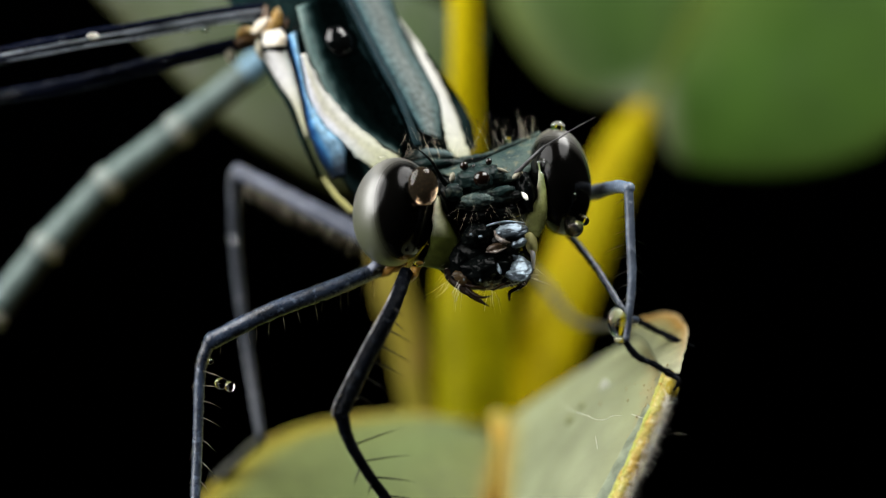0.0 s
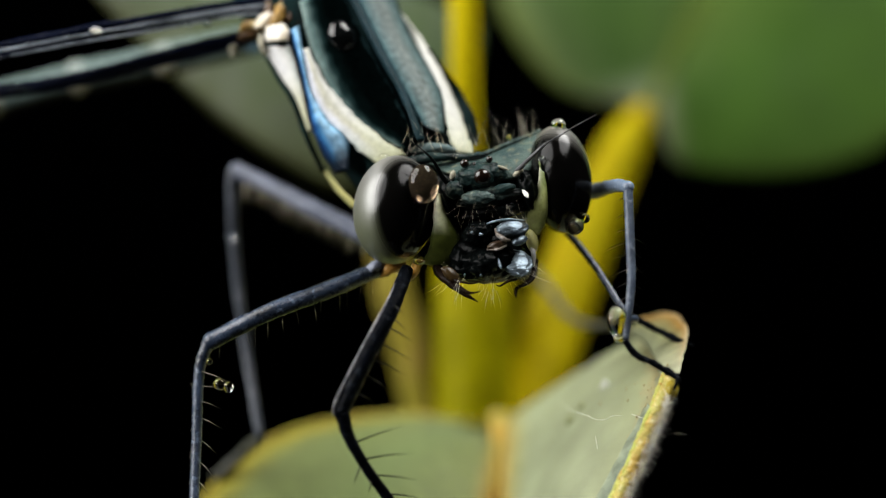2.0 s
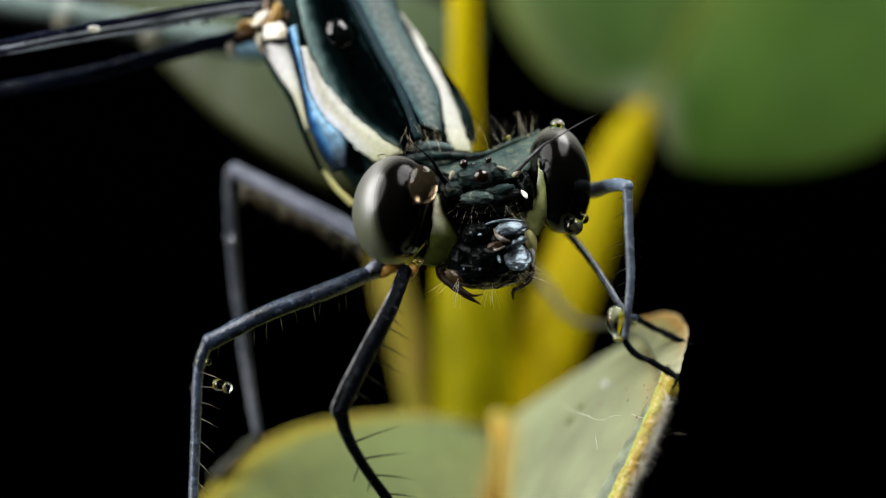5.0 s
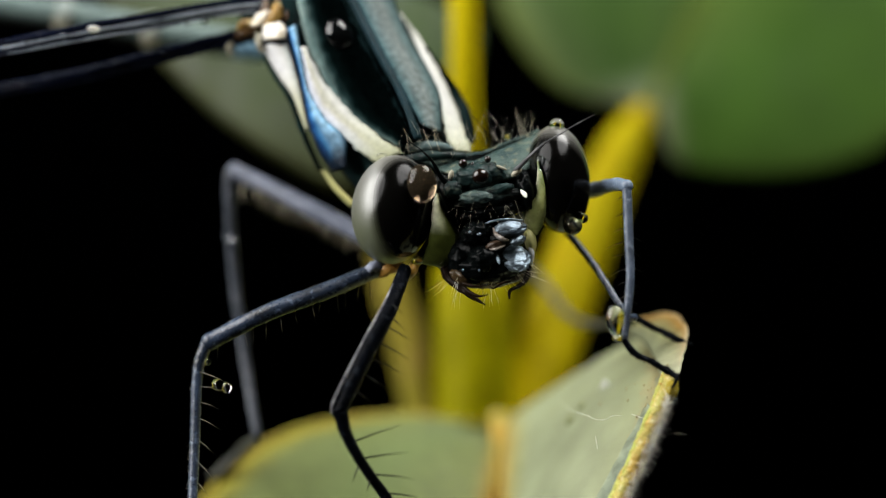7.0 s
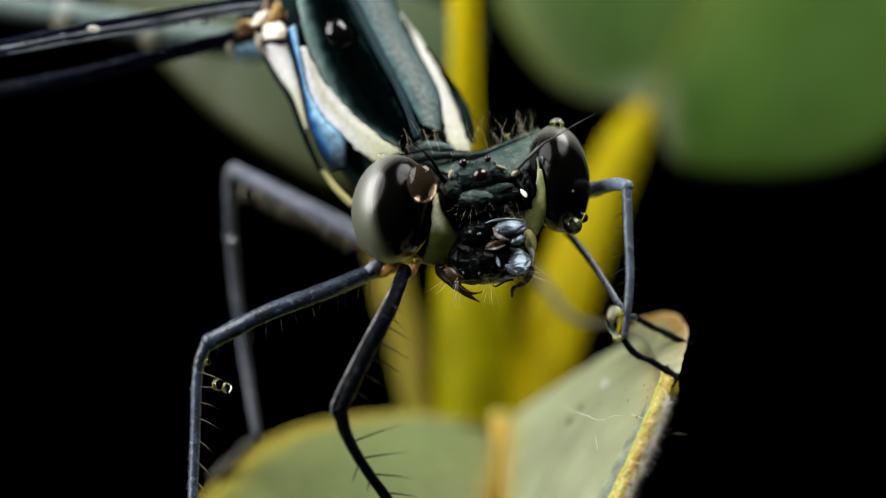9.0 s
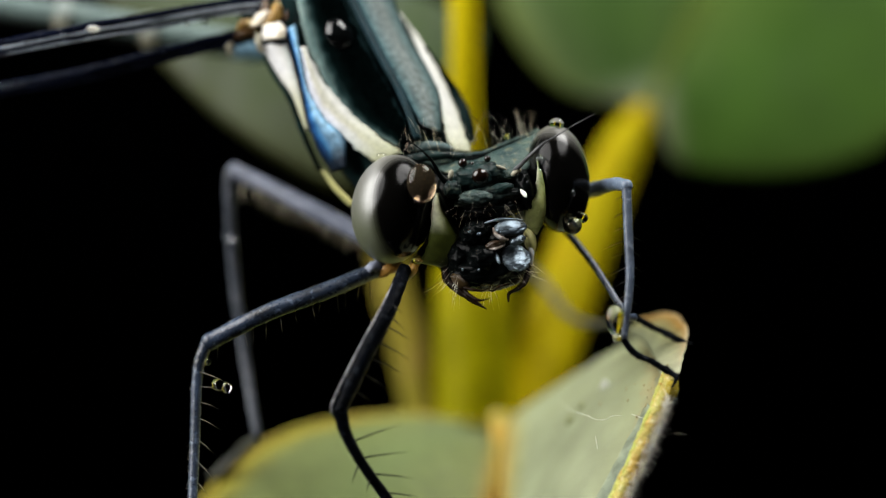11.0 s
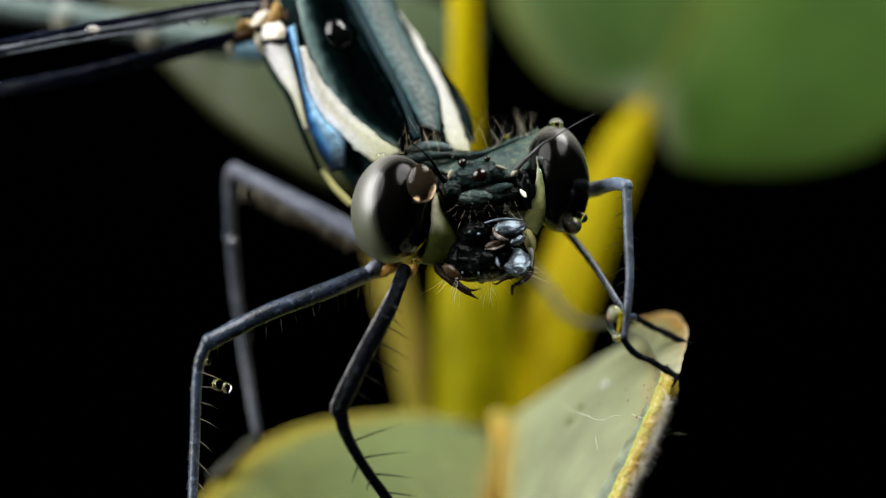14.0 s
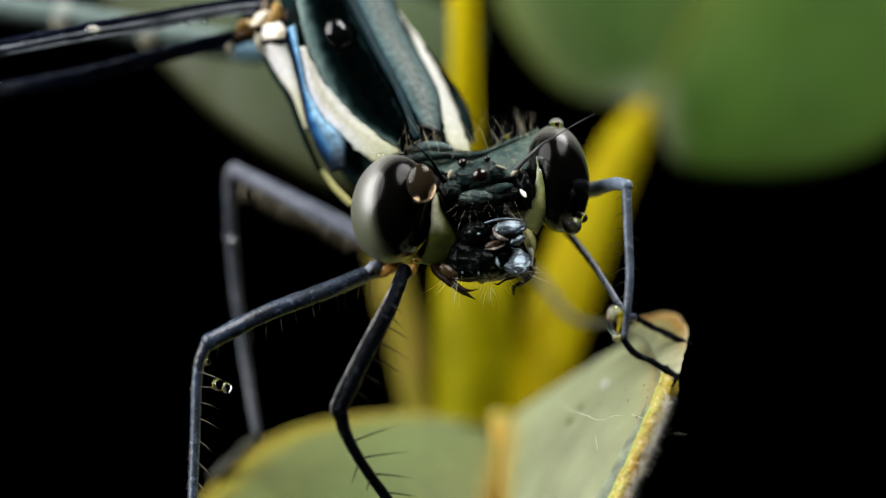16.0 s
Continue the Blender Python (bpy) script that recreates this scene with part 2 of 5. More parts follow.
MEMBRANE = clear_membrane()
HIP = surface("orange_hip_skin", (0.50, 0.27, 0.05), (0.34, 0.17, 0.03), (0.56, 0.42, 0.22), 0.35, 0, 1.6, 8, 0.3)
AMBER_DARK = surface("dark_amber_dome", (0.010, 0.005, 0.003), (0.006, 0.003, 0.002), None, 0.1, 0, 2, 10, 0, spec=0.6)
ANTENNA = surface("grey_black_antenna", (0.03, 0.03, 0.032), (0.10, 0.10, 0.105), None, 0.35, 0, 3, 10, 0.2)
TAN = surface("brown_beige_skin", (0.11, 0.070, 0.040), (0.05, 0.030, 0.018), (0.26, 0.20, 0.15), 0.35, 0, 2.5, 8, 0.5)
BROWN_BLACK = surface("brown_black_shell", (0.005, 0.003, 0.002), (0.014, 0.007, 0.0035), None, 0.32, 0, 2, 12, 0.5, spec=0.06)
HORN = surface("amber_horn_skin", (0.05, 0.030, 0.010), (0.018, 0.010, 0.004), (0.11, 0.07, 0.03), 0.3, 0, 2, 9, 0.5, spec=0.5)
ROSE = surface("pinkish_beige_skin", (0.26, 0.22, 0.19), (0.12, 0.09, 0.07), (0.50, 0.46, 0.43), 0.3, 0, 2.5, 8, 0.4)
BROWN = surface("dark_brown_shell", (0.06, 0.03, 0.014), (0.13, 0.065, 0.02), None, 0.35, 0, 2, 12, 0.4)


def banded(name, bands, ends=None, wander=0.12, grain=(0.72, 1.2), **kw):
    """Colours that run across a plate from its first edge (0) to its second (1), with wavering borders; ends: a tint towards the plate's lower end."""
    m = surface(name, bands[0][1], bands[-1][1], **kw)
    nt = m.node_tree
    bsdf = nt.nodes["Principled BSDF"]
    uv = nt.nodes.new("ShaderNodeUVMap")
    uv.uv_map = "strip"
    split = nt.nodes.new("ShaderNodeSeparateXYZ")
    nt.links.new(uv.outputs["UV"], split.inputs["Vector"])
    tc = nt.nodes.new("ShaderNodeTexCoord")
    mp = nt.nodes.new("ShaderNodeMapping")
    mp.inputs["Scale"].default_value = (1000, 1000, 1000)
    nt.links.new(tc.outputs["Object"], mp.inputs["Vector"])
    shift = nt.nodes.new("ShaderNodeMath")
    shift.operation = "MULTIPLY_ADD"
    nt.links.new(noise_fac(nt, mp.outputs["Vector"], 3.5, 0.0, 1.0, 6.0), shift.inputs[0])
    shift.inputs[1].default_value = wander
    add = nt.nodes.new("ShaderNodeMath")
    add.operation = "SUBTRACT"
    nt.links.new(split.outputs["X"], add.inputs[0])
    add.inputs[1].default_value = wander * 0.5
    nt.links.new(add.outputs["Value"], shift.inputs[2])
    ramp = nt.nodes.new("ShaderNodeValToRGB")
    els = ramp.color_ramp.elements
    while len(els) < len(bands):
        els.new(0.5)
    for e, (at, c) in zip(els, bands):
        e.position, e.color = at, (*c, 1)
    nt.links.new(shift.outputs["Value"], ramp.inputs["Fac"])
    colour = ramp.outputs["Color"]
    if ends:
        low = nt.nodes.new("ShaderNodeMapRange")
        low.inputs["From Min"].default_value, low.inputs["From Max"].default_value = ends[0], ends[1]
        nt.links.new(split.outputs["Y"], low.inputs["Value"])
        colour = ramp_mix(nt, low.outputs["Result"], colour, ends[2])
    speck = noise_fac(nt, mp.outputs["Vector"], kw.get("fine", 8.0) * 0.5, 0.3, 0.7)
    dark = nt.nodes.new("ShaderNodeMapRange")
    dark.inputs["To Min"].default_value, dark.inputs["To Max"].default_value = grain
    nt.links.new(speck, dark.inputs["Value"])
    scale = nt.nodes.new("ShaderNodeVectorMath")
    scale.operation = "SCALE"
    nt.links.new(colour, scale.inputs[0])
    nt.links.new(dark.outputs["Result"], scale.inputs["Scale"])
    nt.links.new(scale.outputs["Vector"], bsdf.inputs["Base Color"])
    return m


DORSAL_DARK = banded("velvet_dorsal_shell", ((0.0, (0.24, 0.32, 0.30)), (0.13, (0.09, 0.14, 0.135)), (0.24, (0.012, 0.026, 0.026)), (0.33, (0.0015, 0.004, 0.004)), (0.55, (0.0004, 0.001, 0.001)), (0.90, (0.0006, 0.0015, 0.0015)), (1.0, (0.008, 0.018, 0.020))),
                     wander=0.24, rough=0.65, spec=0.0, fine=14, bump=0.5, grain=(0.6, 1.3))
DORSAL_TEAL = banded("teal_dorsal_shell", ((0.0, (0.045, 0.12, 0.145)), (0.14, (0.085, 0.15, 0.16)), (0.4, (0.15, 0.185, 0.18)), (0.6, (0.17, 0.20, 0.19)), (0.85, (0.09, 0.145, 0.145)), (1.0, (0.02, 0.045, 0.05))), wander=0.14,
                     rough=0.5, spec=0.1, fine=13, bump=0.8, stretch=(0.45, 1, 1.9), grain=(0.6, 1.25))
STRIPE_COOL = banded("cream_stripe_cool", ((0.0, (0.36, 0.52, 0.74)), (0.10, (0.66, 0.71, 0.82)), (0.34, (0.78, 0.78, 0.83)), (0.50, (0.66, 0.64, 0.54)), (0.60, (0.58, 0.57, 0.46)), (0.8, (0.74, 0.73, 0.68)), (1.0, (0.52, 0.53, 0.48))), (0.5, 0.95, (0.56, 0.57, 0.38)), wander=0.26, rough=0.5, spec=0.2, fine=12, bump=0.2, grain=(0.80, 1.06))
STRIPE_WARM = banded("cream_stripe_warm", ((0.0, (0.50, 0.54, 0.48)), (0.25, (0.74, 0.73, 0.69)), (0.75, (0.72, 0.71, 0.66)), (1.0, (0.52, 0.52, 0.41))), (0.6, 1.0, (0.50, 0.51, 0.34)), wander=0.26, rough=0.5, spec=0.2, fine=12, bump=0.2, grain=(0.82, 1.05))
CREAM = banded("ivory_patch", ((0.0, (0.70, 0.69, 0.66)), (0.3, (0.84, 0.83, 0.84)), (0.65, (0.80, 0.79, 0.76)), (1.0, (0.46, 0.50, 0.46))), (0.35, 0.85, (0.66, 0.66, 0.46)), wander=0.2, rough=0.5, spec=0.2, fine=12, bump=0.15, grain=(0.86, 1.05))
BLUE_BAND = banded("iridescent_blue_band", ((0.0, (0.002, 0.014, 0.05)), (0.14, (0.008, 0.07, 0.26)), (0.30, (0.07, 0.30, 0.64)), (0.55, (0.34, 0.62, 0.88)), (0.8, (0.32, 0.57, 0.80)), (1.0, (0.10, 0.26, 0.38))), (0.64, 0.93, (0.002, 0.008, 0.018)), wander=0.34, grain=(0.5, 1.4), rough=0.4, spec=0.4, metal=0.15,
                   fine=8, bump=0.9, stretch=(0.5, 1, 2.0))
LEAF_GREEN = banded("leaf_blade_olive", ((0.0, (0.30, 0.18, 0.025)), (0.035, (0.24, 0.17, 0.03)), (0.10, (0.115, 0.135, 0.04)), (0.5, (0.105, 0.138, 0.042)), (0.88, (0.118, 0.142, 0.042)), (0.95, (0.20, 0.185, 0.025)), (1.0, (0.27, 0.22, 0.02))), wander=0.08, grain=(0.85, 1.1),
                    rough=0.6, spec=0.2, fine=5, bump=0.3)
LEAF_SILVERY = banded("leaf_blade_silvery", ((0.0, (0.38, 0.22, 0.03)), (0.05, (0.33, 0.23, 0.045)), (0.12, (0.27, 0.27, 0.12)), (0.2, (0.27, 0.30, 0.175)), (0.6, (0.29, 0.316, 0.188)), (0.80, (0.265, 0.285, 0.155)), (0.88, (0.29, 0.25, 0.12)), (0.93, (0.215, 0.245, 0.155)), (1.0, (0.34, 0.33, 0.12))),
                      wander=0.14, grain=(0.82, 1.08), rough=0.55, spec=0.3, fine=2, bump=0.4, bump_depth=0.03)
# Darker grey-green paints in the shading of the blade's folded strip.
FOLD = banded("shaded_fold_skin", ((0.0, (0.27, 0.29, 0.175)), (0.10, (0.26, 0.275, 0.165)), (0.25, (0.20, 0.23, 0.155)), (0.7, (0.165, 0.195, 0.14)), (1.0, (0.15, 0.18, 0.12))), wander=0.4, grain=(0.6, 1.3), rough=0.6, spec=0.25, fine=6, bump=0.6, bump_depth=0.03)
TIP = banded("curled_tip_skin", ((0.0, (0.25, 0.27, 0.16)), (0.5, (0.26, 0.26, 0.12)), (0.74, (0.28, 0.21, 0.07)), (0.88, (0.34, 0.18, 0.035)), (1.0, (0.36, 0.27, 0.13))), (0.55, 0.95, (0.34, 0.34, 0.22)), wander=0.3, grain=(0.75, 1.1), rough=0.6, spec=0.2, fine=5, bump=0.5, bump_depth=0.04)
# Dim grey-green tones hold the shade this leaf stands in.
LEAF_SHADED = banded("leaf_blade_shaded", ((0.0, (0.040, 0.064, 0.019)), (0.35, (0.034, 0.060, 0.015)), (0.7, (0.043, 0.061, 0.022)), (0.9, (0.053, 0.066, 0.030)), (1.0, (0.05, 0.055, 0.018))), wander=0.3, grain=(0.7, 1.2), rough=0.6, spec=0.2, fine=1, bump=0.2)
LEAF_FAR = banded("leaf_blade_deep", ((0.0, (0.094, 0.138, 0.022)), (0.05, (0.072, 0.116, 0.015)), (0.16, (0.052, 0.100, 0.012)), (0.4, (0.037, 0.088, 0.008)), (0.85, (0.037, 0.085, 0.008)), (1.0, (0.050, 0.090, 0.012))), (0.34, 0.08, (0.297, 0.319, 0.187)), wander=0.10, grain=(0.8, 1.15), rough=0.6, spec=0.12, fine=1, bump=0.2)
LEAF_FAR_B = banded("leaf_blade_deep_pale_rim", ((0.0, (0.066, 0.110, 0.020)), (0.12, (0.036, 0.073, 0.010)), (0.5, (0.029, 0.066, 0.008)), (0.80, (0.046, 0.079, 0.020)), (0.89, (0.088, 0.124, 0.040)), (0.95, (0.090, 0.122, 0.028)), (1.0, (0.080, 0.105, 0.018))), (0.30, 0.05, (0.165, 0.187, 0.121)), wander=0.10, grain=(0.8, 1.15), rough=0.6, spec=0.12, fine=1, bump=0.2)


CHEEK = banded("olive_cheek_skin", ((0.0, (0.80, 0.81, 0.64)), (0.40, (0.62, 0.64, 0.40)), (0.66, (0.14, 0.16, 0.035)), (1.0, (0.004, 0.005, 0.003))), (0.22, 0.50, (0.075, 0.092, 0.016)), wander=0.3, rough=0.4, spec=0.3, fine=9, bump=0.3)
CHEEK_B = banded("olive_cheek_skin_b", ((0.0, (0.10, 0.13, 0.03)), (0.35, (0.17, 0.20, 0.08)), (0.7, (0.40, 0.42, 0.26)), (1.0, (0.62, 0.62, 0.46))), (0.25, 0.55, (0.27, 0.29, 0.10)), wander=0.3, rough=0.3, spec=0.4, fine=9, bump=0.4)


# ---- mesh helpers, in millimetres ----
PLAN = {}


def spline(points, n):
    """n + 1 points along a smooth curve through the points."""
    p = [Vector(q) for q in points]
    if len(p) == 2:
        return [p[0].lerp(p[1], i / n) for i in range(n + 1)]
    p = [p[0] * 2 - p[1]] + p + [p[-1] * 2 - p[-2]]
    out, spans = [], len(p) - 3
    for i in range(n + 1):
        s = min(i * spans / n, spans - 1e-6)
        k = int(s)
        t = s - k
        a, b, c, d = p[k:k + 4]
        out.append(0.5 * ((2 * b) + (c - a) * t + (2 * a - 5 * b + 4 * c - d) * t * t + (3 * b - a - 3 * c + d) * t ** 3))
    return out


def values(row, n):
    out = []
    for i in range(n + 1):
        s = i * (len(row) - 1) / n
        k = min(int(s), len(row) - 2)
        out.append(row[k] + (row[k + 1] - row[k]) * (s - k))
    return out


def grid_faces(bm, rings, closed=True, caps=True):
    rows = [[bm.verts.new(v) for v in ring] for ring in rings]
    m = len(rows[0])
    for a, b in zip(rows, rows[1:]):
        for j in range(m if closed else m - 1):
            bm.faces.new((a[j], a[(j + 1) % m], b[(j + 1) % m], b[j]))
    if closed and caps:
        bm.faces.new(rows[0][::-1])
        bm.faces.new(rows[-1])
    return rows


def tube(bm, points, radii, n=24, sides=14, squash=1.0, rough=0.0):
    """A tapered round limb along a smooth curve."""
    path, rr = spline(points, n), values(radii, n)
    rings, side = [], None
    for i, p in enumerate(path):
        t = (path[min(i + 1, n)] - path[max(i - 1, 0)]).normalized()
        if side is None:
            side = t.cross(Vector((0, 1, 0.02))).normalized()
        side = (side - t * side.dot(t)).normalized()
        other = t.cross(side)
        ring = []
        for j in range(sides):
            a = 2 * math.pi * j / sides
            r = rr[i]
            if rough:
                r *= 1 + rough * noise.noise(Vector((p.x * 6, p.z * 6, a * 2)))
            ring.append(p + side * math.cos(a) * r + other * math.sin(a) * r * squash)
        rings.append(ring)
    grid_faces(bm, rings)
    return bm


def ball(bm, centre, radii, turn=(0, 0, 0), rings=20, sides=28, shape=None):
    m = Matrix.LocRotScale(Vector(centre), Euler([radians(a) for a in turn]), Vector(radii))
    rows = []
    for i in range(1, rings):
        a = math.pi * i / rings
        rows.append([Vector((math.sin(a) * math.cos(2 * math.pi * j / sides), math.sin(a) * math.sin(2 * math.pi * j / sides), math.cos(a))) for j in range(sides)])
    if shape:
        rows = [[shape(v) for v in r] for r in rows]
    made = [[bm.verts.new(m @ v) for v in r] for r in rows]
    for a, b in zip(made, made[1:]):
        for j in range(sides):
            bm.faces.new((a[j], b[j], b[(j + 1) % sides], a[(j + 1) % sides]))
    top, low = Vector((0, 0, 1)), Vector((0, 0, -1))
    if shape:
        top, low = shape(top), shape(low)
    t, l = bm.verts.new(m @ top), bm.verts.new(m @ low)
    for j in range(sides):
        bm.faces.new((t, made[0][j], made[0][(j + 1) % sides]))
        bm.faces.new((l, made[-1][(j + 1) % sides], made[-1][j]))
    return bm


def sheet(bm, edge_a, edge_b, bulge=0.0, thick=0.08, n=28, m=8, wobble=0.0, ripple=0.0, bow=0.0, ramp=0.0):
    """A curved plate between two edges, with thickness and rounded rims; it bulges towards -y, with ramp only past that share of its length."""
    a, b = spline(edge_a, n), spline(edge_b, n)
    front, back = [], []
    for i in range(n + 1):
        rf, rb = [], []
        for j in range(m + 1):
            t = j / m
            p = a[i].lerp(b[i], t)
            if wobble and j in (0, m):
                across = (b[i] - a[i]).normalized()
                p = p + across * wobble * noise.noise(p * 5.0)
            if bow:
                p = p + Vector((-0.45, 0, 0.9)) * bow * 4 * t * (1 - t) * (1 - i / n) ** 2
            lift = bulge * 4 * t * (1 - t) * (min(1.0, i / n / ramp) if ramp else 1.0)
            if ripple:
                lift += ripple * noise.noise(p * 0.6)
            rim = thick * 0.5 * (1 - (2 * t - 1) ** 4) ** 0.5
            end = min(i, n - i) / n
            rim *= min(1.0, (end * 12) ** 0.5)
            rf.append(p + Vector((0, -lift - rim, 0)))
            rb.append(p + Vector((0, -lift + rim, 0)))
        front.append(rf)
        back.append(rb)
    place = {}
    for rows, flip in ((grid_faces(bm, front, False), False), (grid_faces(bm, [r[::-1] for r in back], False), True)):
        for i, row in enumerate(rows):
            for j, v in enumerate(row):
                place[v] = ((m - j) / m if flip else j / m, i / n)
    strip = bm.loops.layers.uv.new("strip")
    for f in bm.faces:
        for loop in f.loops:
            loop[strip].uv = place[loop.vert]
    bmesh.ops.remove_doubles(bm, verts=bm.verts, dist=0.0005)
    return bm


def hairs(bm, roots, length, radius, rng, lean=(0, 0, 1), spread=0.5, droop=0.2):
    """Fine tapered bristles; each is bent once."""
    for p in roots:
        p = Vector(p)
        way = (Vector(lean).normalized() + Vector((rng.uniform(-1, 1), rng.uniform(-1, 1), rng.uniform(-1, 1))) * spread).normalized()
        size = length * rng.uniform(0.6, 1.2)
        mid = p + way * size * 0.5
        tip = p + way * size + Vector((rng.uniform(-1, 1), rng.uniform(-1, 1), rng.uniform(-1, 0.4))) * droop * size
        spike(bm, p, mid, tip, radius)
    return bm


def spike(bm, p, mid, tip, radius):
    p, mid, tip = Vector(p), Vector(mid), Vector(tip)
    t = (tip - p).normalized()
    s = t.orthogonal().normalized()
    o = t.cross(s)
    dirs = [s, s * -0.5 + o * 0.87, s * -0.5 - o * 0.87]
    a = [bm.verts.new(p + q * radius) for q in dirs]
    b = [bm.verts.new(mid + q * radius * 0.7) for q in dirs]
    c = bm.verts.new(tip)
    for j in range(3):
        k = (j + 1) % 3
        bm.faces.new((a[j], a[k], b[k], b[j]))
        bm.faces.new((b[j], b[k], c))
    return bm


def put(name, bm, material, parent=None, label="", origin=None):
    """Links a bmesh, built in plan millimetres, as one object; origin is its pivot in the plan."""
    if origin is None:
        origin = PLAN[parent.name] if parent else Vector((0, 0, 0))
    origin = Vector(origin)
    if bm is None:
        ob = new(name)
        ob.empty_display_size = 0.002
    else:
        bmesh.ops.recalc_face_normals(bm, faces=bm.faces)
        for v in bm.verts:
            v.co = (v.co - origin) * 0.001
        me = bpy.data.meshes.new(name)
        bm.to_mesh(me)
        bm.free()
        me.polygons.foreach_set("use_smooth", [True] * len(me.polygons))
        me.materials.append(material)
        ob = new(name, me)
    if parent:
        ob.parent = parent
        ob.location = (origin - PLAN[parent.name]) * 0.001
    else:
        ob.location = (origin + Vector((0, 0, LIFT))) * 0.001
    PLAN[ob.name] = origin
    if label:
        tagged(ob, label=label)
    return ob


B = bmesh.new

# ---- ground ----
bm = B()
for i in range(41):
    for j in range(41):
        u, v = (i / 20 - 1), (j / 20 - 1)
        x, y = math.copysign(abs(u) ** 4, u) * 400000, math.copysign(abs(v) ** 4, v) * 400000
        bm.verts.new((x, y, -LIFT + 6 * noise.noise(Vector((x * 0.02, y * 0.02, 0)))))
bm.verts.ensure_lookup_table()
for i in range(40):
    for j in range(40):
        k = i * 41 + j
        bm.faces.new([bm.verts[q] for q in (k, k + 41, k + 42, k + 1)])
ground = put("ground", bm, SOIL)
tagged(ground, "dark bare soil far below, unlit at night", "ground", kind="structure")

# ---- the plant: stems ----
plant = put("plant", None, None, origin=(3.5, 14, -LIFT))
tagged(plant, "young plant with yellow stems and broad round green leaves", "plant")
bm = tube(B(), [(3.5, 14, -LIFT - 4), (1.6, 13, -120), (0.90, 12.00, -10.28), (0.89, 11.50, -5.58), (0.87, 11.50, -3.09), (0.80, 11.80, -0.61), (0.58, 11.30, 2.50), (0.57, 10.90, 5.28), (0.55, 10.80, 8.67)],
          [1.8, 1.6, 1.10, 0.96, 0.92, 0.76, 0.42, 0.37, 0.36], 60, 20)
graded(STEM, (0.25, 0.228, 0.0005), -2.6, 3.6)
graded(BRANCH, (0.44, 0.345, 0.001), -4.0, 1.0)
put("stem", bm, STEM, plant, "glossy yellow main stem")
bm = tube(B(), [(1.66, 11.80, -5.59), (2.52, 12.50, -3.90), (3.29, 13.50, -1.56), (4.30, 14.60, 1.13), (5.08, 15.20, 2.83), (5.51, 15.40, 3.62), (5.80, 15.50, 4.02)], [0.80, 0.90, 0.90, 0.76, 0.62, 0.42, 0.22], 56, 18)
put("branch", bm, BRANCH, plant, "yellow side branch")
bm = tube(B(), [(-0.14, 12.00, -5.91), (-0.66, 12.50, -4.06), (-1.04, 13.00, -2.34), (-1.45, 13.50, -0.93), (-1.50, 15.00, 0.65), (-1.36, 17.00, 3.90)], [0.56, 0.52, 0.5, 0.46, 0.42, 0.4], 40, 16)
put("branch", bm, STEM_DULL, plant, "dull tan-yellow side branch")


# ---- leaves ----
def leaf_half(rib, edge, bulge, thick, ripple, bow=0.0, ramp=0.0):
    return sheet(B(), rib, edge, bulge, thick, 48, 20, ripple=ripple, bow=bow, ramp=ramp)


# the pale leaf at the fork, on which the insect holds
low_leaf = put("leaf", leaf_half([(1.48, 10.6, -4.86), (1.46, 9.3, -5.49), (1.39, 7.5, -6.65), (1.28, 5.2, -9.01)],
                                 [(1.01, 9.70, -4.74), (-1.44, 9.60, -4.49), (-4.70, 8.20, -5.17), (-7.15, 6.00, -7.43)], 0.12, 0.2, 0.05),
               LEAF_GREEN, plant, "broad pale green leaf blade with a yellow rim")
put("blade_half", leaf_half([(1.48, 10.6, -4.86), (1.46, 9.3, -5.49), (1.39, 7.5, -6.65), (1.28, 5.2, -9.01)],
                            [(6.01, 5.2, -1.79), (5.96, 1.9, -3.01), (5.22, 0.7, -4.98), (3.76, -0.3, -7.91)], 1.7, 0.25, 0.06, 0.12, 0.3), LEAF_SILVERY, low_leaf, "silvery green half of the blade")
bm = tube(B(), [(1.54, 10.4, -4.64), (1.47, 9.8, -5.01), (1.42, 9.05, -5.47), (1.35, 7.25, -6.63), (1.24, 4.95, -9.0)], [0.30, 0.17, 0.07, 0.05, 0.045], 40, 14, rough=0.2)
put("midrib", bm, RUST, low_leaf, "rust-orange midrib swelling at the base")
MARGIN_LINE = [(5.05, 3.50, -1.88), (5.86, 2.80, -1.73), (6.18, 1.90, -2.26), (5.75, 0.70, -3.10), (5.43, 0.20, -3.96), (4.97, 0.10, -5.10), (4.38, 0.00, -6.37), (3.45, -0.50, -8.04)]
put("blade_fold", sheet(B(), [(5.19, 1.36, -3.91), (4.84, 1.31, -4.43), (4.58, 1.19, -4.85), (4.26, 1.02, -5.42), (3.91, 0.82, -6.05), (3.58, 0.62, -6.66)], [(5.28, 1.02, -4.02), (5.15, 0.78, -4.55), (4.97, 0.58, -5.0), (4.62, 0.44, -5.51), (4.26, 0.26, -6.1), (3.92, 0.1, -6.71)], 0.03, 0.05, 48, 16, 0.06, 0.06), FOLD, low_leaf, "folded strip with its shading painted grey-green and a rusty crease")
put("curled_tip", sheet(B(), [(4.74, 5.2, -2.17), (5.17, 4.2, -2.39), (5.4, 2.8, -2.77), (5.53, 1.3, -3.25)], [(5.2, 5.0, -1.79), (5.96, 4.2, -1.66), (6.29, 2.8, -2.14), (5.98, 0.9, -3.16)], 0.08, 0.07, 36, 14, 0.05, 0.08), TIP, low_leaf, "silvery curled leaf tip with a rusty rim")
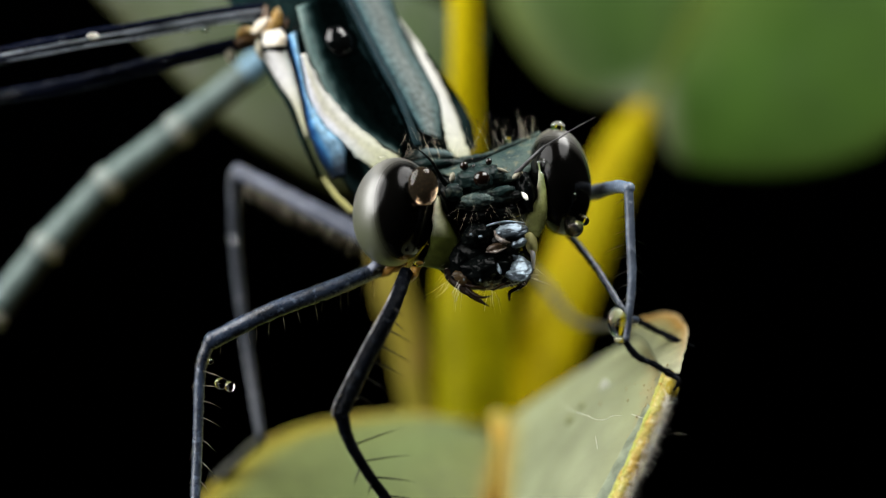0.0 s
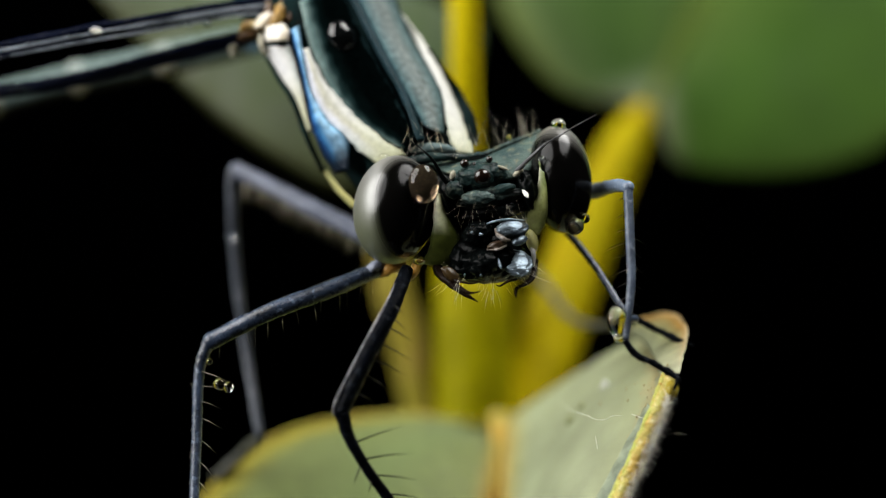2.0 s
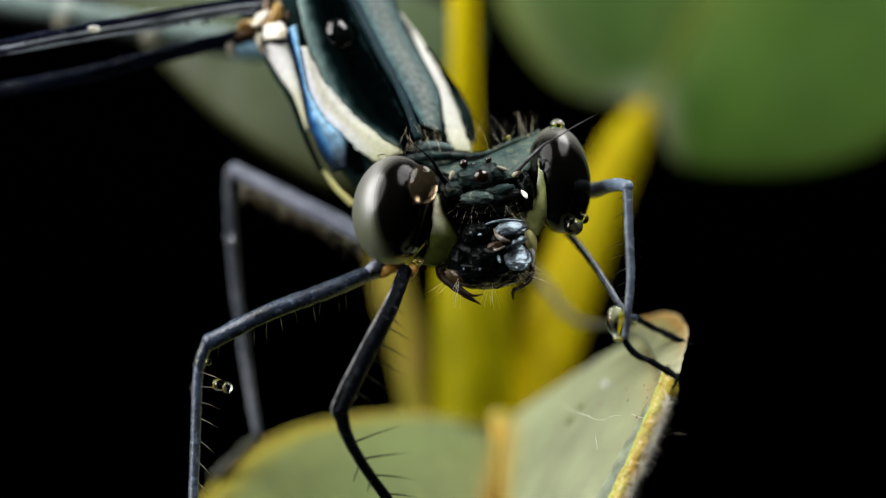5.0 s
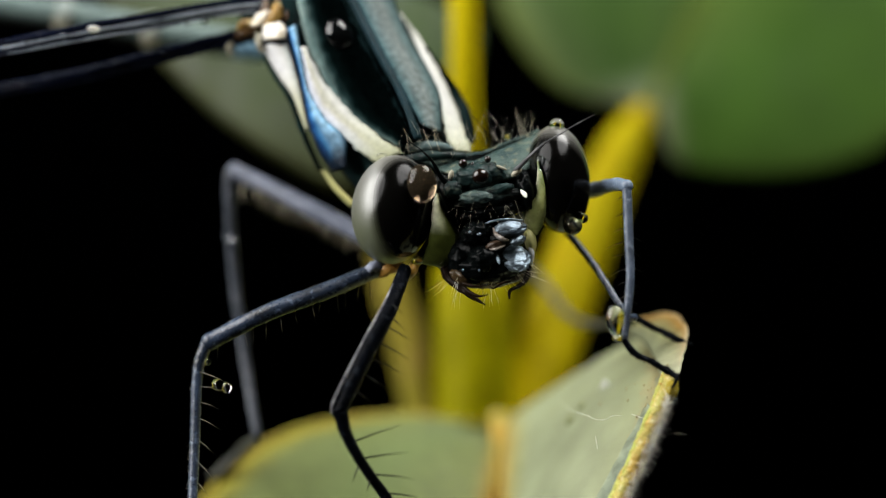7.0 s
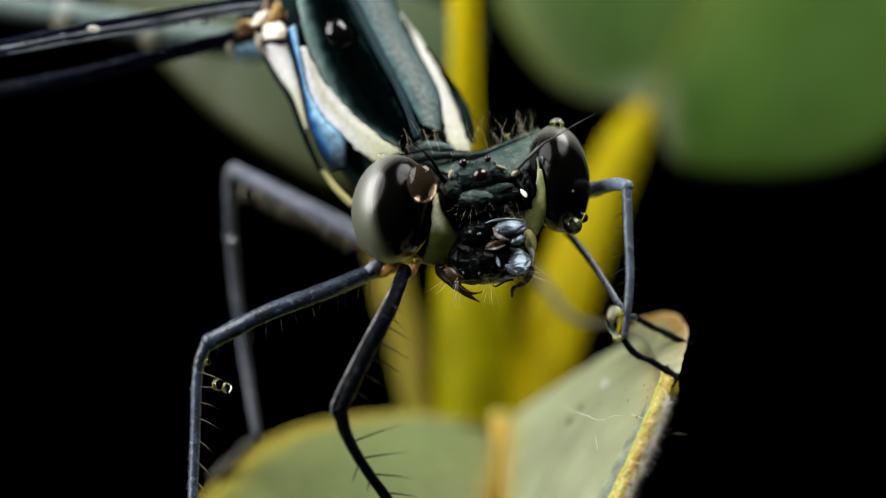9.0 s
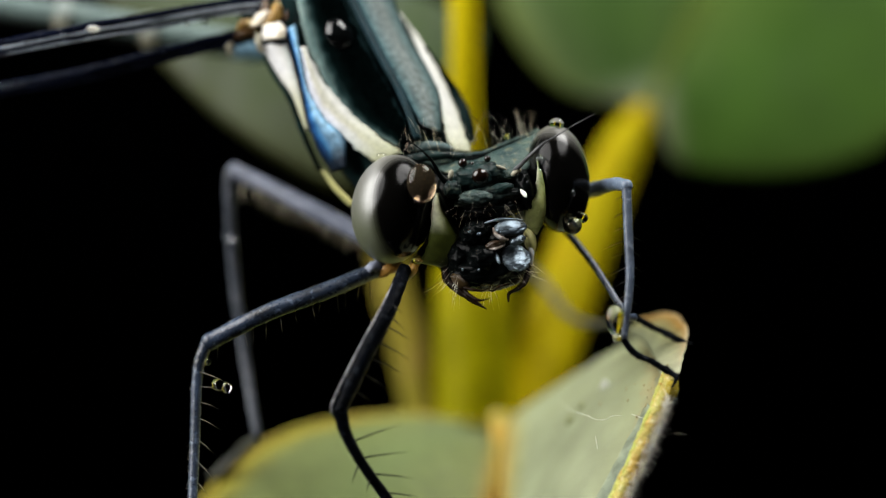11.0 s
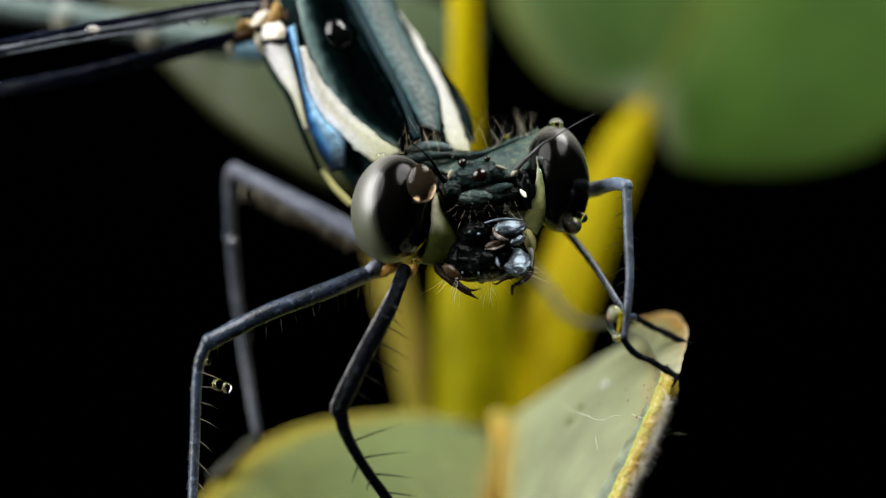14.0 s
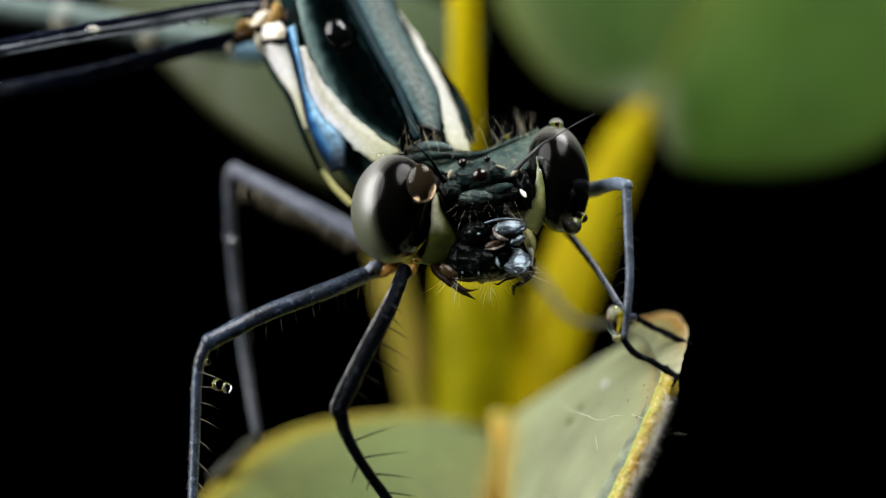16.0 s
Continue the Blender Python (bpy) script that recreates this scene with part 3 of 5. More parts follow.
bm = tube(B(), MARGIN_LINE[3:], [0.10, 0.18, 0.21, 0.22, 0.22], 150, 22, rough=0.22)
put("margin", bm, MARGIN, low_leaf, "thick yellow margin with rusty scales")
bm = tube(B(), [Vector(p) + Vector((-0.17, 0.0, 0.0)) for p in MARGIN_LINE[3:]], [0.04, 0.08, 0.10, 0.11, 0.11], 110, 14, rough=0.5)
put("margin_lip", bm, LIP, low_leaf, "yellow-green inner lip of the margin with rusty flecks")
put("margin_bulge", ball(B(), (5.74, 0.35, -3.57), (0.172, 0.22, 0.315), (0, 18, 0), 20, 26, lambda v: v * (1 + 0.2 * noise.noise(v * 2.2))), OCHRE, low_leaf, "ochre swelling of the margin below the tip")
rng = random.Random(5)
bm = B()
for p in spline(MARGIN_LINE[3:], 260)[46:]:
    for k in range(7):
        q = p + Vector((rng.choice((rng.uniform(0.02, 0.14), rng.uniform(0.08, 0.17), rng.uniform(0.12, 0.2))), 0, rng.uniform(-0.15, 0.1)))
        q.y -= 0.22 - 1.2 * max(0.0, q.x - p.x - 0.06)
        hairs(bm, [q], rng.choice((0.10, 0.15, 0.24)), 0.0055, rng, (1.0, -0.5, 0.05), 0.7, 0.55)
tagged(put("margin_fuzz", bm, FUZZ, low_leaf, "short white fuzz along the leaf margin"), kind="stuff")
bm = tube(B(), [(1.01, 9.72, -4.74), (-1.44, 9.62, -4.50), (-4.70, 8.22, -5.18), (-7.15, 6.02, -7.44)], [0.05, 0.09, 0.10, 0.11], 40, 10, rough=0.1)
put("margin", bm, RIM, low_leaf, "yellow rim of the blade")
bm = B()
for k in range(70):
    u, v = rng.random(), rng.betavariate(7, 1.6)
    p = spline([(1.61, 9.30, -5.49), (1.59, 7.50, -6.65)], 20)[int(u * 20)].lerp(spline([(5.84, 1.70, -2.86), (5.22, 0.70, -4.98), (4.35, 0.20, -6.52)], 20)[int(u * 20)], v)
    p.y -= 0.16 + 1.7 * 4 * v * (1 - v)
    ball(bm, p, (0.03 * rng.uniform(0.3, 1), 0.012, 0.06 * rng.uniform(0.2, 1)), (0, rng.uniform(20, 40), 50), 6, 8)
tagged(put("rust_speckle", bm, SPECKLE, low_leaf, "rusty flecks on the silvery blade"), kind="stuff")
# fine silk caught on the leaf
for c, size, mt, lab in (((4.2, 4.08, -3.58), (0.17, 0.05, 0.19), FUZZ_SPOT, "pale spot on the blade"), ((3.32, 4.27, -4.47), (0.20, 0.05, 0.14), LEAF_SPOT, "olive spot on the blade"), ((3.61, 4.2, -4.1), (0.14, 0.05, 0.10), LEAF_SPOT, "olive spot on the blade"),
                         ((2.03, 6.19, -5.8), (0.09, 0.05, 0.10), LEAF_SPOT, "olive spot on the blade")):
    put("leaf_spot", ball(B(), c, size, (0, 0, -50), 12, 16, lambda v: v * (1 + 0.4 * noise.noise(v * 2.0))), mt, low_leaf, lab)
for line in ([(2.97, 5.22, -3.94), (3.29, 3.17, -4.14), (3.45, 2.5, -4.19), (3.68, 1.78, -4.25), (3.88, 1.21, -4.32), (4.11, 0.9, -4.31), (4.28, 0.9, -4.22), (4.52, 0.9, -4.21)], [(4.76, 0.9, -4.17), (4.95, 0.9, -4.24), (5.13, 0.9, -4.31)], [(3.85, 0.9, -4.73), (3.91, 0.9, -5.06)], [(5.78, 0.0, -4.66), (5.94, 0.0, -4.64), (6.08, 0.0, -4.65)]):
    silk = put("silk_thread", tube(B(), line, [0.002, 0.006, 0.005, 0.003] if line[0][0] < 5.5 else [0.0015, 0.003, 0.0015], 60, 5, 1.0, 0.3), FUZZ)
    tagged(silk, "fine white silk thread caught on the pale leaf", "thread", "silk threads")

# far leaves
BACK_RIB = [(5.88, 15.80, 4.06), (6.54, 16.20, 5.65), (7.55, 17.00, 7.79), (8.91, 18.00, 10.46)]
back_leaf = put("leaf", leaf_half(BACK_RIB, [(5.75, 15.80, 3.93), (3.29, 16.40, 4.66), (1.62, 17.00, 6.91), (1.08, 18.00, 9.64)], 0.25, 0.3, 0.05),
                LEAF_FAR_B, plant, "large round dark green leaf")
put("blade_half", leaf_half(BACK_RIB, [(5.91, 15.80, 3.90), (7.11, 15.40, 2.18), (12.15, 16.00, 2.52), (16.51, 17.50, 6.19)], 0.15, 0.3, 0.05), LEAF_FAR, back_leaf)
put("midrib", tube(B(), [Vector(p) + Vector((0, -0.25, 0)) for p in BACK_RIB], [0.2, 0.1, 0.08, 0.06], 24, 10), RIB_FAR, back_leaf)
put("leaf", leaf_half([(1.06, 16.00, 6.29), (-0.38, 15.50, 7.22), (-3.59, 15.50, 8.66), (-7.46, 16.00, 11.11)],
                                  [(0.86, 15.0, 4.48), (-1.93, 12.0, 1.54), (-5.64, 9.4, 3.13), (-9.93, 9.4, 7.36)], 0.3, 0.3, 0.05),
                LEAF_SHADED, plant, "dull grey-green leaf with its shade painted in, behind the insect")

# ---- the damselfly ----
fly = put("damselfly", None, None, origin=(-0.35, 3.00, 2.05))
tagged(fly, "dark damselfly with cream stripes and glossy eyes, clinging to a leaf", "damselfly")

# thorax
bm = tube(B(), [(0.23, 3.00, 2.60), (-0.20, 3.30, 2.20), (-0.72, 3.55, 2.21), (-1.52, 3.90, 3.12), (-2.71, 4.40, 4.91), (-3.90, 4.94, 6.72), (-4.80, 5.40, 8.09)], [0.6, 1.3, 1.66, 1.71, 1.73, 1.73, 1.5], 44, 36, 0.82)
thorax = put("thorax", bm, DARK_PLATE, fly, "dark metallic green thorax")


def plate(name, a, b, material, label, bulge=0.08, thick=0.1, wobble=0.03):
    return put(name, sheet(B(), a, b, bulge, thick, 36, 10, wobble), material, thorax, label)


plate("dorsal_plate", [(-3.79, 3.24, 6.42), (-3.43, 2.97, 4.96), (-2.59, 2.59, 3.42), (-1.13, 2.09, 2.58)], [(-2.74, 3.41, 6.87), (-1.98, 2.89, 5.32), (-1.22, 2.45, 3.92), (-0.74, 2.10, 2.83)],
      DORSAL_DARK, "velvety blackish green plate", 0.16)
plate("dorsal_plate", [(-2.51, 3.47, 6.87), (-1.74, 2.91, 5.32), (-1.01, 2.45, 3.92), (-0.56, 2.23, 3.16)], [(-1.38, 4.42, 6.78), (-0.91, 3.95, 5.58), (-0.13, 3.07, 4.09), (-0.04, 2.32, 2.96)],
      DORSAL_TEAL, "grey-teal plate", 0.2)
plate("keel", [(-2.68, 3.39, 6.87), (-1.93, 2.86, 5.32), (-1.17, 2.41, 3.92), (-0.76, 2.04, 2.78)], [(-2.45, 3.49, 6.88), (-1.69, 2.92, 5.32), (-0.96, 2.45, 3.92), (-0.52, 2.07, 2.81)],
      KEEL, "narrow blue-teal keel", 0.08, 0.1)
plate("pale_stripe", [(-1.21, 4.39, 6.19), (-0.88, 4.21, 5.58), (-0.34, 3.33, 4.48), (-0.09, 2.93, 3.82), (0.03, 2.39, 2.97), (0.26, 2.23, 2.50)], [(-1.15, 4.40, 6.19), (-0.51, 4.15, 5.33), (-0.01, 3.91, 4.44), (0.35, 3.34, 3.59), (0.58, 2.87, 2.98), (0.75, 2.52, 2.45)],
      STRIPE_WARM, "cream stripe", 0.04, 0.08, 0.10)
plate("pale_stripe", [(-3.72, 3.04, 5.19), (-3.56, 3.01, 4.23), (-3.36, 2.99, 3.53), (-2.75, 2.65, 3.00), (-2.20, 2.37, 2.50), (-1.73, 2.17, 2.21)], [(-3.55, 2.98, 5.22), (-3.08, 2.76, 4.37), (-2.62, 2.56, 3.81), (-2.17, 2.38, 3.34), (-1.56, 2.16, 2.86), (-0.98, 2.02, 2.47)],
      STRIPE_COOL, "cream stripe with a bluish edge", 0.06, 0.1, 0.10)
plate("blue_stripe", [(-4.06, 3.19, 5.66), (-3.80, 3.08, 4.89), (-3.61, 3.08, 4.02), (-3.48, 3.18, 3.25), (-3.26, 3.29, 2.61), (-2.88, 3.19, 1.97)], [(-3.8, 3.1, 5.79), (-3.63, 3.01, 4.9), (-3.44, 2.95, 4.08), (-2.99, 2.7, 3.31), (-2.52, 2.46, 2.84), (-2.48, 2.6, 2.04)],
      BLUE_BAND, "shiny iridescent blue stripe", 0.12, 0.08, 0.05)
plate("side_patch", [(-4.71, 3.68, 5.28), (-4.56, 3.68, 4.90), (-4.19, 3.52, 4.34), (-3.88, 3.37, 3.89), (-3.55, 3.47, 3.02)], [(-4.02, 3.16, 5.31), (-3.84, 3.10, 4.79), (-3.70, 3.08, 4.23), (-3.60, 3.14, 3.73), (-3.47, 3.30, 3.08)],
      CREAM, "ivory side patch", 0.05, 0.1)
plate("flank", [(-0.65, 4.71, 5.29), (-0.15, 4.38, 4.45), (0.20, 3.65, 3.64), (0.55, 3.05, 2.66)], [(-0.44, 4.00, 5.29), (0.29, 4.00, 4.29), (0.69, 3.90, 3.53), (0.83, 3.80, 2.77)], DARK_PLATE, "black flank", 0.0, 0.1)
plate("flank", [(-4.53, 3.65, 5.01), (-4.21, 3.56, 4.40), (-3.87, 3.39, 3.92), (-3.52, 3.56, 2.94), (-3.10, 3.80, 2.03)], [(-4.71, 3.80, 5.02), (-4.36, 3.70, 4.37), (-4.02, 3.60, 3.81), (-3.65, 3.50, 2.85), (-3.24, 3.40, 2.03)], DARK_PLATE, "black flank", 0.05, 0.1)
plate("edge_line", [(-3.19, 3.78, 2.06), (-2.86, 3.63, 1.55), (-2.42, 3.38, 1.09)], [(-3.07, 3.58, 2.09), (-2.73, 3.31, 1.62), (-2.26, 2.81, 1.18)], YELLOWISH, "yellow edge line", 0.02, 0.06)
put("shoulder_knob", ball(B(), (-2.68, 2.90, 5.50), (0.36, 0.38, 0.46), (0, -30, 0), 32, 40, lambda v: v * (1 + 0.10 * noise.noise(v * 1.4) + 0.05 * noise.noise(v * 4.0))), BLACK_GLOSS, thorax, "glossy black knob")
put("collar", tube(B(), [(-0.90, 2.40, 2.56), (-0.35, 2.15, 2.64), (0.23, 2.30, 2.56)], [0.08, 0.13, 0.08], 28, 14, rough=0.5), TEAL, thorax, "teal collar behind the head")
put("collar", tube(B(), [(-1.14, 2.20, 2.27), (-0.35, 1.90, 2.38), (0.55, 2.20, 2.38)], [0.08, 0.12, 0.08], 28, 14, rough=0.5), GREEN_SHELL, thorax, "hairy dark collar")
bm = B()
for k in range(52):
    u = rng.random()
    hairs(bm, [Vector((-1.21, 2.00, 2.32)).lerp(Vector((0.78, 2.10, 2.50)), u) + Vector((0, rng.uniform(-0.2, 0.4), rng.uniform(-0.15, 0.25)))], rng.uniform(0.6, 1.15), 0.0026, rng, (0.0, -0.6, 1), 0.5, 0.16)
tagged(put("bristle_fringe", bm, NECK_HAIR, thorax, "fine pale bristles"), kind="stuff")


# wings, seen along their edge
def wing(upper, lower, ru, rl, label, streak):
    """A wing folded edge-on: two stout veins, finer ones between, and a clear membrane."""
    w = put("wing", tube(B(), upper, ru, 70, 12, 0.8, 0.2), WING, fly, label, origin=upper[0])
    put("vein", tube(B(), lower, rl, 70, 12, 0.8, 0.2), WING, w, "stout lower vein")
    for k, u in enumerate((0.25, 0.5, 0.75)):
        line = [Vector(p).lerp(Vector(q), u) + Vector((0, (0.12, -0.06, 0.14)[k], 0)) for p, q in zip(upper, lower)]
        put("vein", tube(B(), line, [r * 0.45 for r in ru], 70, 8, 1.0, 0.3), streak, w, "thin vein in the streak material")
    line = [Vector(q) + Vector((0, -0.05, -0.05)) for q in lower]
    put("vein", tube(B(), line, [r * 0.4 for r in rl], 70, 8, 1.0, 0.3), streak, w, "thin vein in the streak material")
    put("membrane", sheet(B(), [Vector(p) + Vector((0, 0.1, 0.0)) for p in upper], [Vector(p) + Vector((0, 0.6, 0.0)) for p in lower], 0, 0.02, 40, 6, ripple=0.05), MEMBRANE, w, "clear wing membrane")
    return w


fore = wing([(-4.42, 3.80, 6.51), (-5.91, 3.70, 6.33), (-7.79, 3.40, 5.99), (-9.01, 3.20, 5.75), (-11.42, 3.20, 5.26), (-15.76, 3.00, 4.38)], [(-4.42, 3.90, 6.28), (-5.91, 3.80, 6.06), (-7.80, 3.50, 5.69), (-9.02, 3.30, 5.49), (-11.42, 3.20, 5.04), (-15.76, 3.00, 4.20)],
            [0.09, 0.08, 0.09, 0.12, 0.13, 0.1], [0.08, 0.07, 0.08, 0.11, 0.12, 0.1], "folded black wing with a wet glossy edge", GLOSS_VEIN)
hind = wing([(-4.91, 4.30, 5.69), (-5.94, 4.30, 5.48), (-7.26, 4.30, 5.16), (-9.32, 4.40, 4.63), (-11.54, 4.50, 4.22), (-15.95, 4.50, 3.49)], [(-4.91, 4.40, 5.51), (-5.94, 4.40, 5.25), (-7.26, 4.40, 4.94), (-9.33, 4.50, 4.43), (-11.54, 4.50, 4.05), (-15.95, 4.50, 3.31)],
            [0.1, 0.1, 0.1, 0.1, 0.1, 0.08], [0.09, 0.09, 0.09, 0.09, 0.09, 0.08], "folded black wing behind the first", WING)
# White bead stands in for a bright glint on the wet wing.
put("wing_glint", ball(B(), (-9.00, 3.00, 5.67), (0.15, 0.06, 0.07), (0, 12, 0), 14, 18), GLINT_WHITE, fore, "white bead painted as a glint on the wing")
knob = lambda v: v * (1 + 0.32 * noise.noise(v * 1.7) + 0.10 * noise.noise(v * 5.0))
# The first black ball is added to fill the dark gap between plates.
for c, size, turn, mt, lab in (((-4.28, 3.2, 5.37), (0.243, 0.1, 0.086), (0, 8, 0), SHELL, "black piece in the wing hinge"), ((-5.07, 4.0, 5.61), (0.315, 0.25, 0.129), (0, -18, 0), BROWN, "brown wing hinge"),
                               ((-5.53, 4.4, 5.22), (0.129, 0.2, 0.172), (0, 0, 0), RING, "tan hinge plate")):
    put("wing_hinge", ball(B(), c, size, turn, 18, 24, knob), mt, thorax, lab)
put("wing_hinge", sheet(B(), [(-4.67, 3.5, 5.78), (-4.7, 3.45, 5.56), (-4.64, 3.4, 5.37)], [(-4.18, 3.3, 5.87), (-4.04, 3.1, 5.66), (-4.03, 3.05, 5.39)], 0.16, 0.14, 24, 12, 0.08, 0.05), IVORY, thorax, "ivory hinge plate")
put("wing_hinge", sheet(B(), [(-5.02, 3.75, 5.8), (-4.9, 3.75, 6.04), (-4.65, 3.7, 6.21)], [(-4.85, 3.6, 5.71), (-4.61, 3.55, 5.8), (-4.42, 3.6, 6.12)], 0.12, 0.12, 24, 12, 0.08, 0.05), IVORY, thorax, "ivory hinge plate")
for line, radii, mt, lab in (([(-5.33, 3.9, 5.67), (-5.15, 3.8, 5.84), (-4.94, 3.7, 5.83), (-4.76, 3.6, 5.71)], [0.05, 0.13, 0.11, 0.06], AMBER, "amber wing hinge"), ([(-4.58, 3.5, 5.73), (-4.4, 3.4, 5.93), (-4.29, 3.5, 6.2), (-4.15, 3.8, 6.6)], [0.07, 0.16, 0.14, 0.12], AMBER, "golden amber wing hinge"),
                             ([(-4.76, 3.7, 5.86), (-4.61, 3.6, 6.12), (-4.59, 3.8, 6.51)], [0.05, 0.1, 0.1], BROWN, "brown wing hinge"), ([(-4.07, 3.4, 5.9), (-4.0, 3.5, 6.23), (-3.98, 3.8, 6.6)], [0.06, 0.09, 0.09], BROWN, "brown wing hinge"),
                             ([(-4.79, 3.6, 5.59), (-4.76, 3.5, 5.3), (-4.67, 3.5, 5.06)], [0.06, 0.10, 0.04], RING, "tan hinge plate"), ([(-3.82, 3.3, 5.75), (-3.73, 3.4, 6.08), (-3.71, 3.7, 6.45)], [0.05, 0.12, 0.12], SHELL, "black piece in the wing hinge")):
    put("wing_hinge", tube(B(), line, radii, 24, 14, 0.8, 0.45), mt, thorax, lab)

# abdomen: rigid segments hinged one on the other
SEG = 2.37
segments = []
for k in range(6):
    back = 1.0 if k == 0 else 0.0
    bm = tube(B(), [(back, 0, 0), (-0.25, 0, 0), (-SEG * 0.5, 0, 0), (-SEG + 0.3, 0, 0), (-SEG, 0, 0)], [0.34, 0.385, 0.395, 0.43, 0.44], 32, 20, rough=0.12)
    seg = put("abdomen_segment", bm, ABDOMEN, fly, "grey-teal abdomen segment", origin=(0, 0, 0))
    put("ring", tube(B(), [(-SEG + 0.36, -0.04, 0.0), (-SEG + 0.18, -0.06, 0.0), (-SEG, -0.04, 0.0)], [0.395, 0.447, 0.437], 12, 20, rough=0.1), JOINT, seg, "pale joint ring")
    if k == 0:
        put("blue_band", tube(B(), [(0.95, 0, 0), (0.5, 0, 0), (0.1, 0, 0)], [0.36, 0.39, 0.395], 8, 20), BLUE_DULL, seg, "blue band at the root of the abdomen")
    segments.append(seg)


# ---- head ----
HEAD = Vector((0.96, 2.50, 1.46))
head = put("head", ball(B(), (0.93, 2.70, 1.49), (2.2, 1.1, 1.05), (0, -11, 0), 20, 32), SHELL, fly, "black head", origin=HEAD)
EYE_A, EYE_B = Vector((-1.29, 1.70, 1.01)), Vector((2.92, 2.10, 1.79))
put("eye", ball(B(), EYE_A, (1.05, 1.25, 1.39), (0, 6, 0), 48, 64), eye_material("compound_eye_a", EYE_A - HEAD + Vector((0.38, -0.9, 0.08)), (0.84, 1.2, 1.30)), head, "large glossy compound eye with a pale rim and a painted black pseudopupil")
put("eye", ball(B(), EYE_B, (0.82, 1.25, 1.38), (0, -6, 0), 48, 64), eye_material("compound_eye_b", EYE_B - HEAD + Vector((-0.32, -0.9, -0.22)), (1.22, 1.8, 1.32)), head, "large glossy compound eye with a pale rim and a painted black pseudopupil")
lump = lambda v: v * (1 + 0.22 * noise.noise(v * 2.4) + 0.10 * noise.noise(v * 6.0))
crease = lambda v: v * (1 + 0.12 * noise.noise(v * 2.6) + 0.09 * noise.noise(v * 7.0))
pitted = lambda v: v * (1 + 0.16 * noise.noise(v * 2.4) + 0.09 * noise.noise(v * 7.0) + 0.06 * noise.noise(v * 17.0))
lined = lambda v: v * (1 + 0.10 * noise.noise(v * 2.2) + 0.022 * math.sin(v.z * 20 - v.x * 9 + 5 * noise.noise(v * 1.6)) + 0.05 * noise.noise(v * 5.0))
# crown and forehead
put("crown", sheet(B(), [(-0.64, 2.50, 2.27), (0.23, 2.30, 2.31), (0.95, 2.20, 2.38), (1.68, 2.30, 2.67), (2.45, 2.50, 3.01)], [(-0.09, 1.90, 1.97), (0.45, 1.50, 1.80), (1.02, 1.30, 1.71), (1.74, 1.40, 1.79), (2.39, 1.70, 2.14)], 0.06, 0.3, 48, 24, ripple=0.16), CROWN, head, "rough dark teal crown")
put("crown_ridge", tube(B(), [(-0.67, 2.55, 2.33), (0.23, 2.35, 2.37), (0.95, 2.25, 2.44), (1.68, 2.35, 2.73), (2.45, 2.55, 3.04)], [0.05, 0.06, 0.06, 0.06, 0.05], 60, 8, rough=0.5), CROWN, head)
put("ocellar_mound", ball(B(), (0.89, 1.35, 1.85), (0.66, 0.42, 0.36), (0, -10, 0), 36, 48, pitted), GREEN_SHELL, head, "bumpy dark green mound")
put("brow", ball(B(), (1.12, 1.18, 1.32), (0.88, 0.42, 0.27), (0, -8, 0), 36, 48, pitted), BROW_SHELL, head, "dark forehead ridge")
put("brow_patch", ball(B(), (0.83, 0.82, 1.31), (0.429, 0.14, 0.172), (-14, -2, 0), 24, 32, pitted), BROW_PALE, head, "pale teal patch")
put("brow_patch", ball(B(), (0.23, 0.95, 1.5), (0.229, 0.16, 0.229), (0, 30, 0), 24, 32, pitted), GREEN_SHELL, head, "dark teal side of the forehead")
put("brow_patch", ball(B(), (1.44, 0.9, 1.51), (0.343, 0.16, 0.143), (-10, -16, 0), 24, 32, pitted), GREEN_SHELL, head, "dark teal side of the forehead")
put("lower_brow", ball(B(), (1.20, 1.30, 0.96), (0.90, 0.45, 0.24), (0, -8, 0), 36, 48, pitted), SHELL, head, "black lower forehead")
for c in ((0.11, 1.35, 1.33), (2.09, 1.35, 1.48)):
    put("antenna_pit", ball(B(), c, (0.26, 0.4, 0.55), (0, -12, 0), 28, 36, pitted), SHELL, head, "black pit beside the antenna")
# White bump stands in for a wet highlight beside the eye.
put("eye_side_glint", ball(B(), (2.03, 0.9, 1.41), (0.057, 0.04, 0.143), (-36, -28, 14), 16, 20, lump), GLINT_WHITE, head, "white bump painted as a wet glint beside the eye")
put("ocellus_ring", ball(B(), (0.94, 1.02, 1.82), (0.286, 0.14, 0.257), (0, 0, 0), 20, 28, crease), GREEN_SHELL, head, "raised ring round the ocellus")
put("ocellus", ball(B(), (0.94, 0.9, 1.84), (0.214, 0.17, 0.2), (0, 0, 0), 20, 28), AMBER_DARK, head, "small domed amber ocellus")
for c, s in (((0.49, 1.2, 2.18), 0.114), ((1.12, 1.3, 2.29), 0.086), ((0.74, 1.2, 2.16), 0.057)):
    put("ocellus", ball(B(), c, (s, s, s), (0, 0, 0), 12, 16), AMBER_DARK, head, "small domed amber ocellus")
